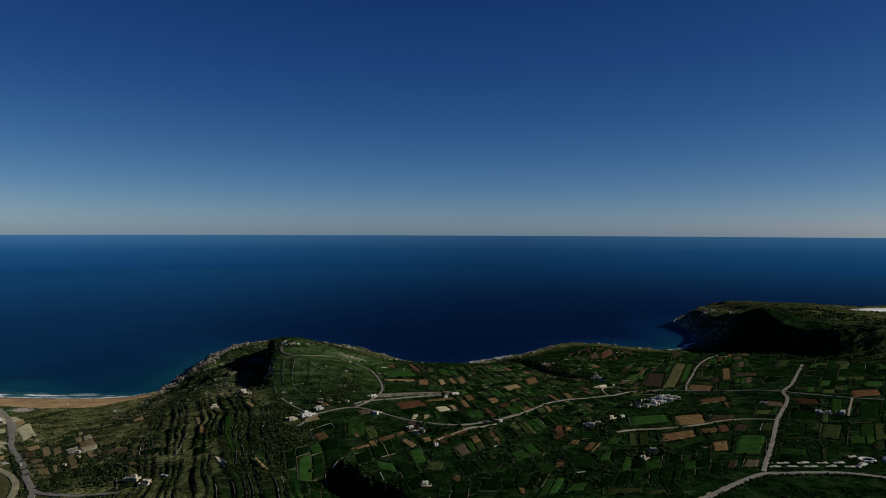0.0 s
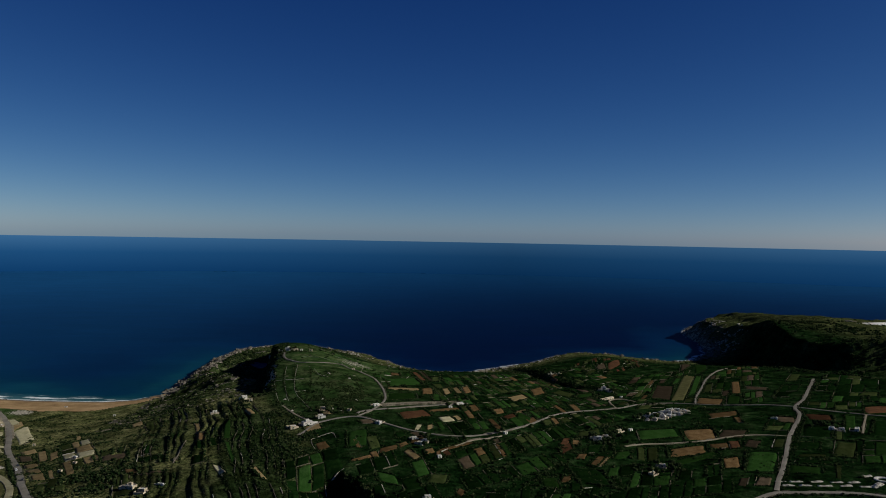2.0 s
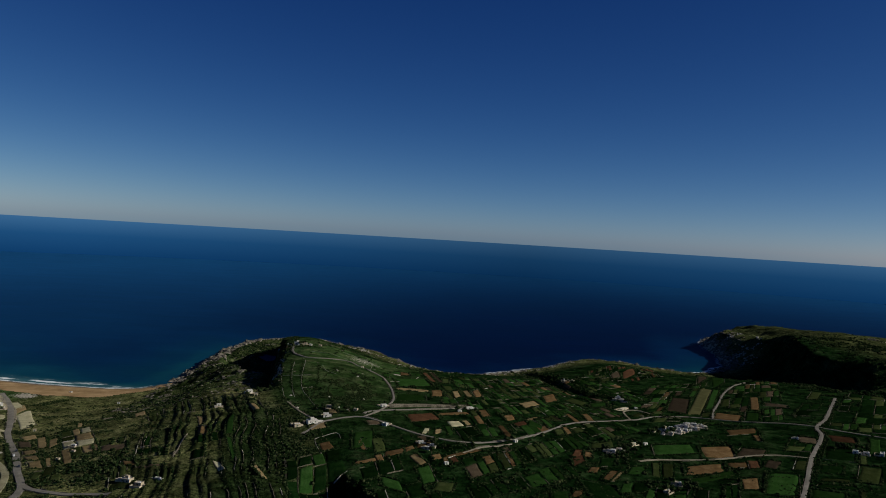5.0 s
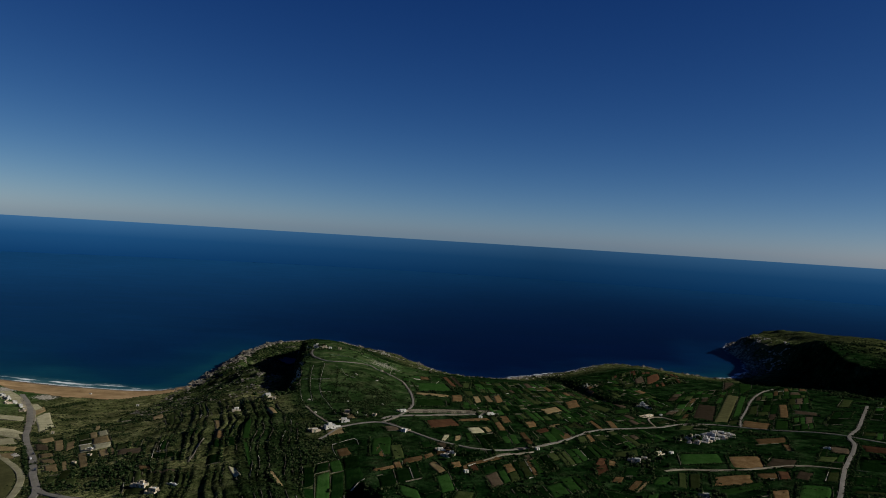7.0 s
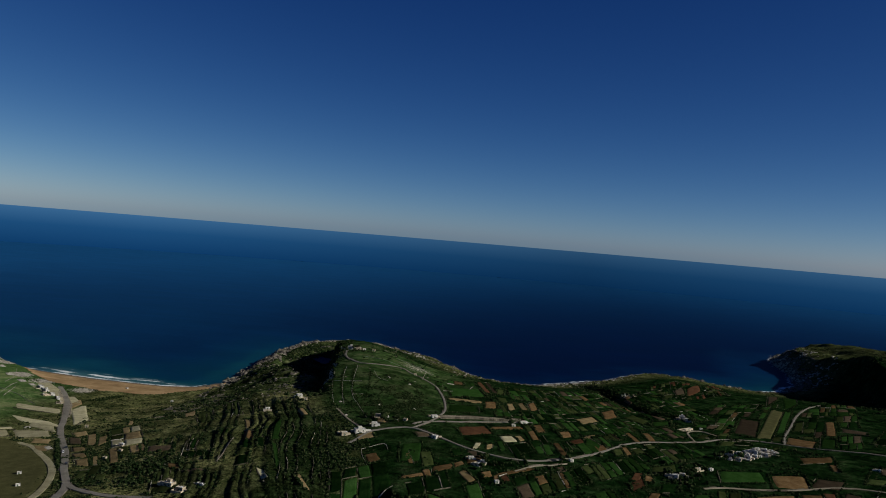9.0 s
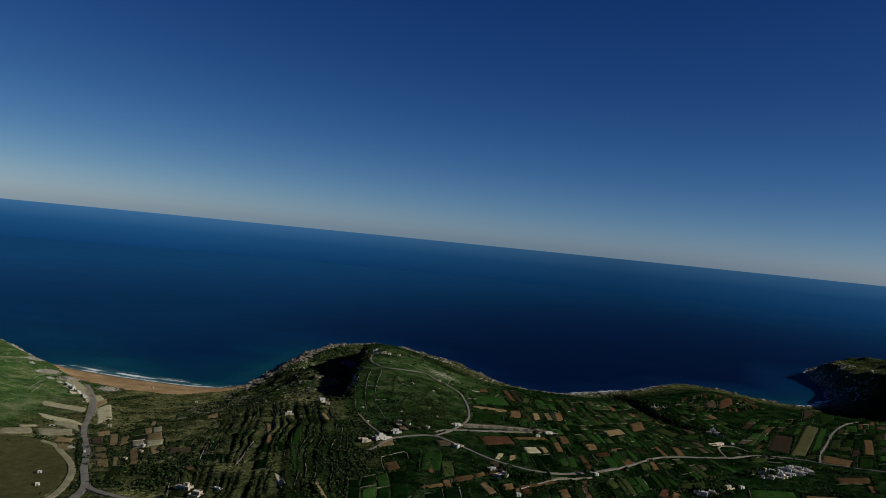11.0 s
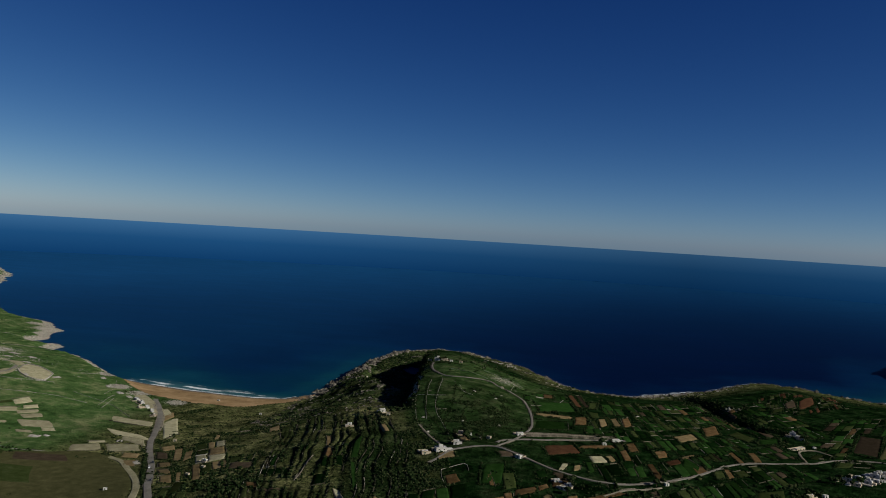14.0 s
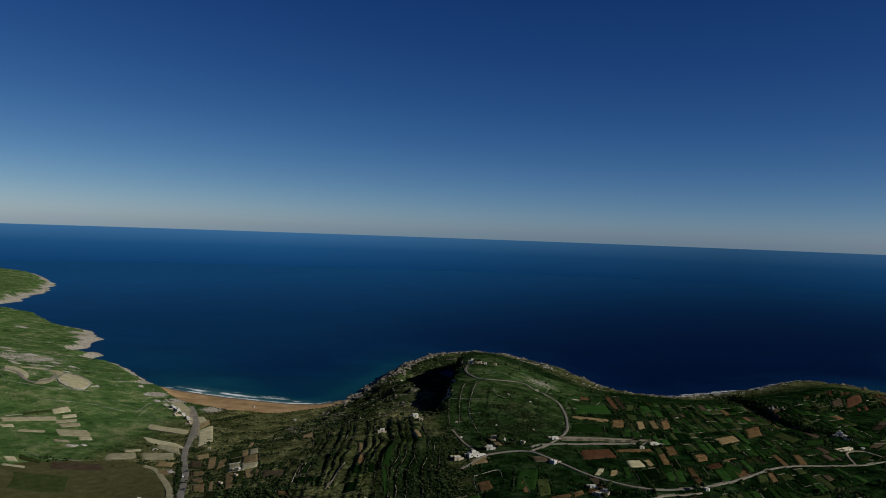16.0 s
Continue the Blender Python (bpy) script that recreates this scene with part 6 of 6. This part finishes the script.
# rocks of the shore, the cliffs and the tips
x, y = sown(60000, -1300, 900, 1140, 2100, lambda x, y: ((shore_at(x, y) > -5) & (shore_at(x, y) < 30)) * (0.45 + 0.55 * (x > -320)) * np.where((x > -600) & (x < -312) & (y < 1230), 0.0, 1))
size = rng.uniform(0.9, 3.2, len(x)) * (1 + 1.2 * (rng.random(len(x)) < 0.12))
x, y, size = x[:9000], y[:9000], size[:9000]
for west_, mat_, words in ((True, "rubble", "pale boulders along the low western shore"), (False, "rock", "weathered boulders along the rocky shore")):
    m_ = (x < -320) == west_
    scatter("shore_rocks", ROCKS, x[m_], y[m_], size[m_] * (0.5 if west_ else 1.0), 0.55 if west_ else 0.9, 0.2, mat_, words, "rocks")
x, y = sown(6000, 640, 900, 1500, 2080, lambda x, y: step(0, 10, shore_at(x, y)) * (1 - step(14, 60, shore_at(x, y))))
scatter("cliff_rocks", ROCKS, x, y, rng.uniform(1.0, 4.2, len(x)), 0.9, 0.2, "rock", "rugged boulders of the eastern headland", "rocks")
x, y = sown(2600, 660, 900, 1560, 2060, lambda x, y: step(0, 8, shore_at(x, y)) * (1 - step(50, 90, shore_at(x, y))) * np.clip(0.1 + 1.3 * bumps(x, y, 40, 161, 2), 0, 1))
scatter("cliff_rocks", ROCKS, x, y, rng.uniform(1.2, 4.2, len(x)), 1.1, 0.2, "rubble", "pale jagged crags at the headland's tip", "rocks")
x, y = sown(14000, -300, 60, 900, 1640, lambda x, y: np.clip(0.12 + bumps(x, y, 26, 107, 3), 0, 1) * step(4, 20, shore_at(x, y)) * (1 - 0.93 * step(-10, 10, x - scrub_edge(y)) * step(50, 90, shore_at(x, y))))
ok = clear(x, y)
scatter("slope_rocks", ROCKS, x[ok], y[ok], rng.uniform(0.5, 2.2, ok.sum()), 0.8, 0.2, "rock", "broken limestone blocks below the cliff", "rocks")


x, y = sown(2600, -320, -250, 1180, 1680, lambda x, y: ((shore_at(x, y) > -4) & (shore_at(x, y) < 32)) * np.clip(0.4 + bumps(x, y, 30, 111, 2), 0, 1))
scatter("shore_crags", ROCKS, x, y, rng.uniform(1.6, 6.5, len(x)), 1.15, 0.25, "rock", "jagged limestone crags at the hill's foot", "rocks")
x, y = sown(2500, -160, 110, 1240, 1640, lambda x, y: ((shore_at(x, y) > 10) & (shore_at(x, y) < 75)) * np.clip(0.2 + bumps(x, y, 30, 113, 2), 0, 1))
scatter("shore_crags", ROCKS, x, y, rng.uniform(1.2, 3.4, len(x)), 0.9, 0.25, "rubble", "pale outcrops along the hill's seaward brow", "rocks")
x, y = sown(1100, 70, 370, 1330, 1520, lambda x, y: ((shore_at(x, y) > -6) & (shore_at(x, y) < 45)) * 1.0)
scatter("shore_crags", ROCKS, x, y, rng.uniform(0.6, 2.2, len(x)), 0.8, 0.25, "rubble", "white weathered rocks of the low shore", "rocks")

x, y = sown(9000, -930, -590, 1010, 1280, lambda x, y: np.exp(-((x + 760) / 140) ** 4 - ((y - 1120 + 0.45 * (x + 760)) / 75) ** 4) * np.clip(1.6 * bumps(x, y, 24, 133, 3), 0, 1))
scatter("strewn_stones", ROCKS, x, y, rng.uniform(0.4, 1.8, len(x)), 0.6, 0.2, "rubble", "pale stones strewn over the western pasture", "rocks")
x, y = sown(2600, -1200, -400, 760, 1500, lambda x, y: np.clip(-0.25 + 1.1 * bumps(x, y, 30, 135, 3), 0, 1) * step(10, 30, shore_at(x, y)))
ok = clear(x, y)
scatter("strewn_stones", ROCKS, x[ok], y[ok], rng.uniform(0.3, 1.2, ok.sum()), 0.6, 0.2, "rubble", "small pale stones on green pasture", "rocks")


# ---- trees ----
def tree(seed, tall):
    r = random.Random(seed)
    thing = new("tree")
    tagged(thing, "dark evergreen tree beside a farm", "tree", "trees by the farms")
    bm = bmesh.new()
    bmesh.ops.create_cone(bm, cap_ends=True, segments=8, radius1=0.28, radius2=0.13, depth=tall * 0.5, matrix=Matrix.Translation((0, 0, tall * 0.25)))
    for k in range(4):
        a = k * 1.6 + r.random()
        m = Matrix.Translation((0, 0, tall * 0.42)) @ Matrix.Rotation(a, 4, "Z") @ Matrix.Rotation(0.75, 4, "Y") @ Matrix.Translation((0, 0, tall * 0.17))
        bmesh.ops.create_cone(bm, cap_ends=True, segments=6, radius1=0.12, radius2=0.05, depth=tall * 0.34, matrix=m)
    part("trunk", bm, M["bark"], thing)
    v0, f0 = ball()
    g = np.random.default_rng(seed)
    vs, fs = [], []
    for k in range(34):
        a, e, d = g.uniform(0, 6.28), g.uniform(-0.4, 1.0), g.uniform(0.45, 1.0)
        c = np.array((math.cos(a) * math.cos(e), math.sin(a) * math.cos(e), math.sin(e) * 0.85)) * d * tall * 0.36 + (0, 0, tall * 0.66)
        vs.append(v0 * (1 + g.uniform(-0.4, 0.4, (len(v0), 1))) * g.uniform(0.11, 0.19) * tall + c)
        fs.append(f0 + k * len(v0))
    crown = new("crown", sheet_mesh("crown", np.vstack(vs), np.vstack(fs), M["foliage"]))
    crown.parent = thing
    return thing


kinds_ = [tree(s, 4.5 + 0.8 * s) for s in range(3)]
spots_ = []
for hx, hy, n in ((222, 728, 14), (240, 640, 12), (452, 752, 10), (46, 704, 6), (310, 1022, 6), (285, 806, 10), (-50, 800, 8), (-35, 805, 8), (128, 745, 4), (-115, 1142, 8), (285, 1192, 8), (-140, 890, 5), (90, 842, 4)):
    for _ in range(n):
        a, d = rng.uniform(0, 6.28), rng.uniform(7, 17)
        spots_.append((hx + d * math.cos(a), hy + d * math.sin(a)))
for k, (tx, ty) in enumerate(spots_):
    where = pose(tx, ty, float(ground_z(tx, ty)) - 0.15, 0, 0, rng.uniform(0, 360))
    if k < 3:
        kinds_[k].matrix_basis = where
    else:
        copy_thing(kinds_[k % 3], where)
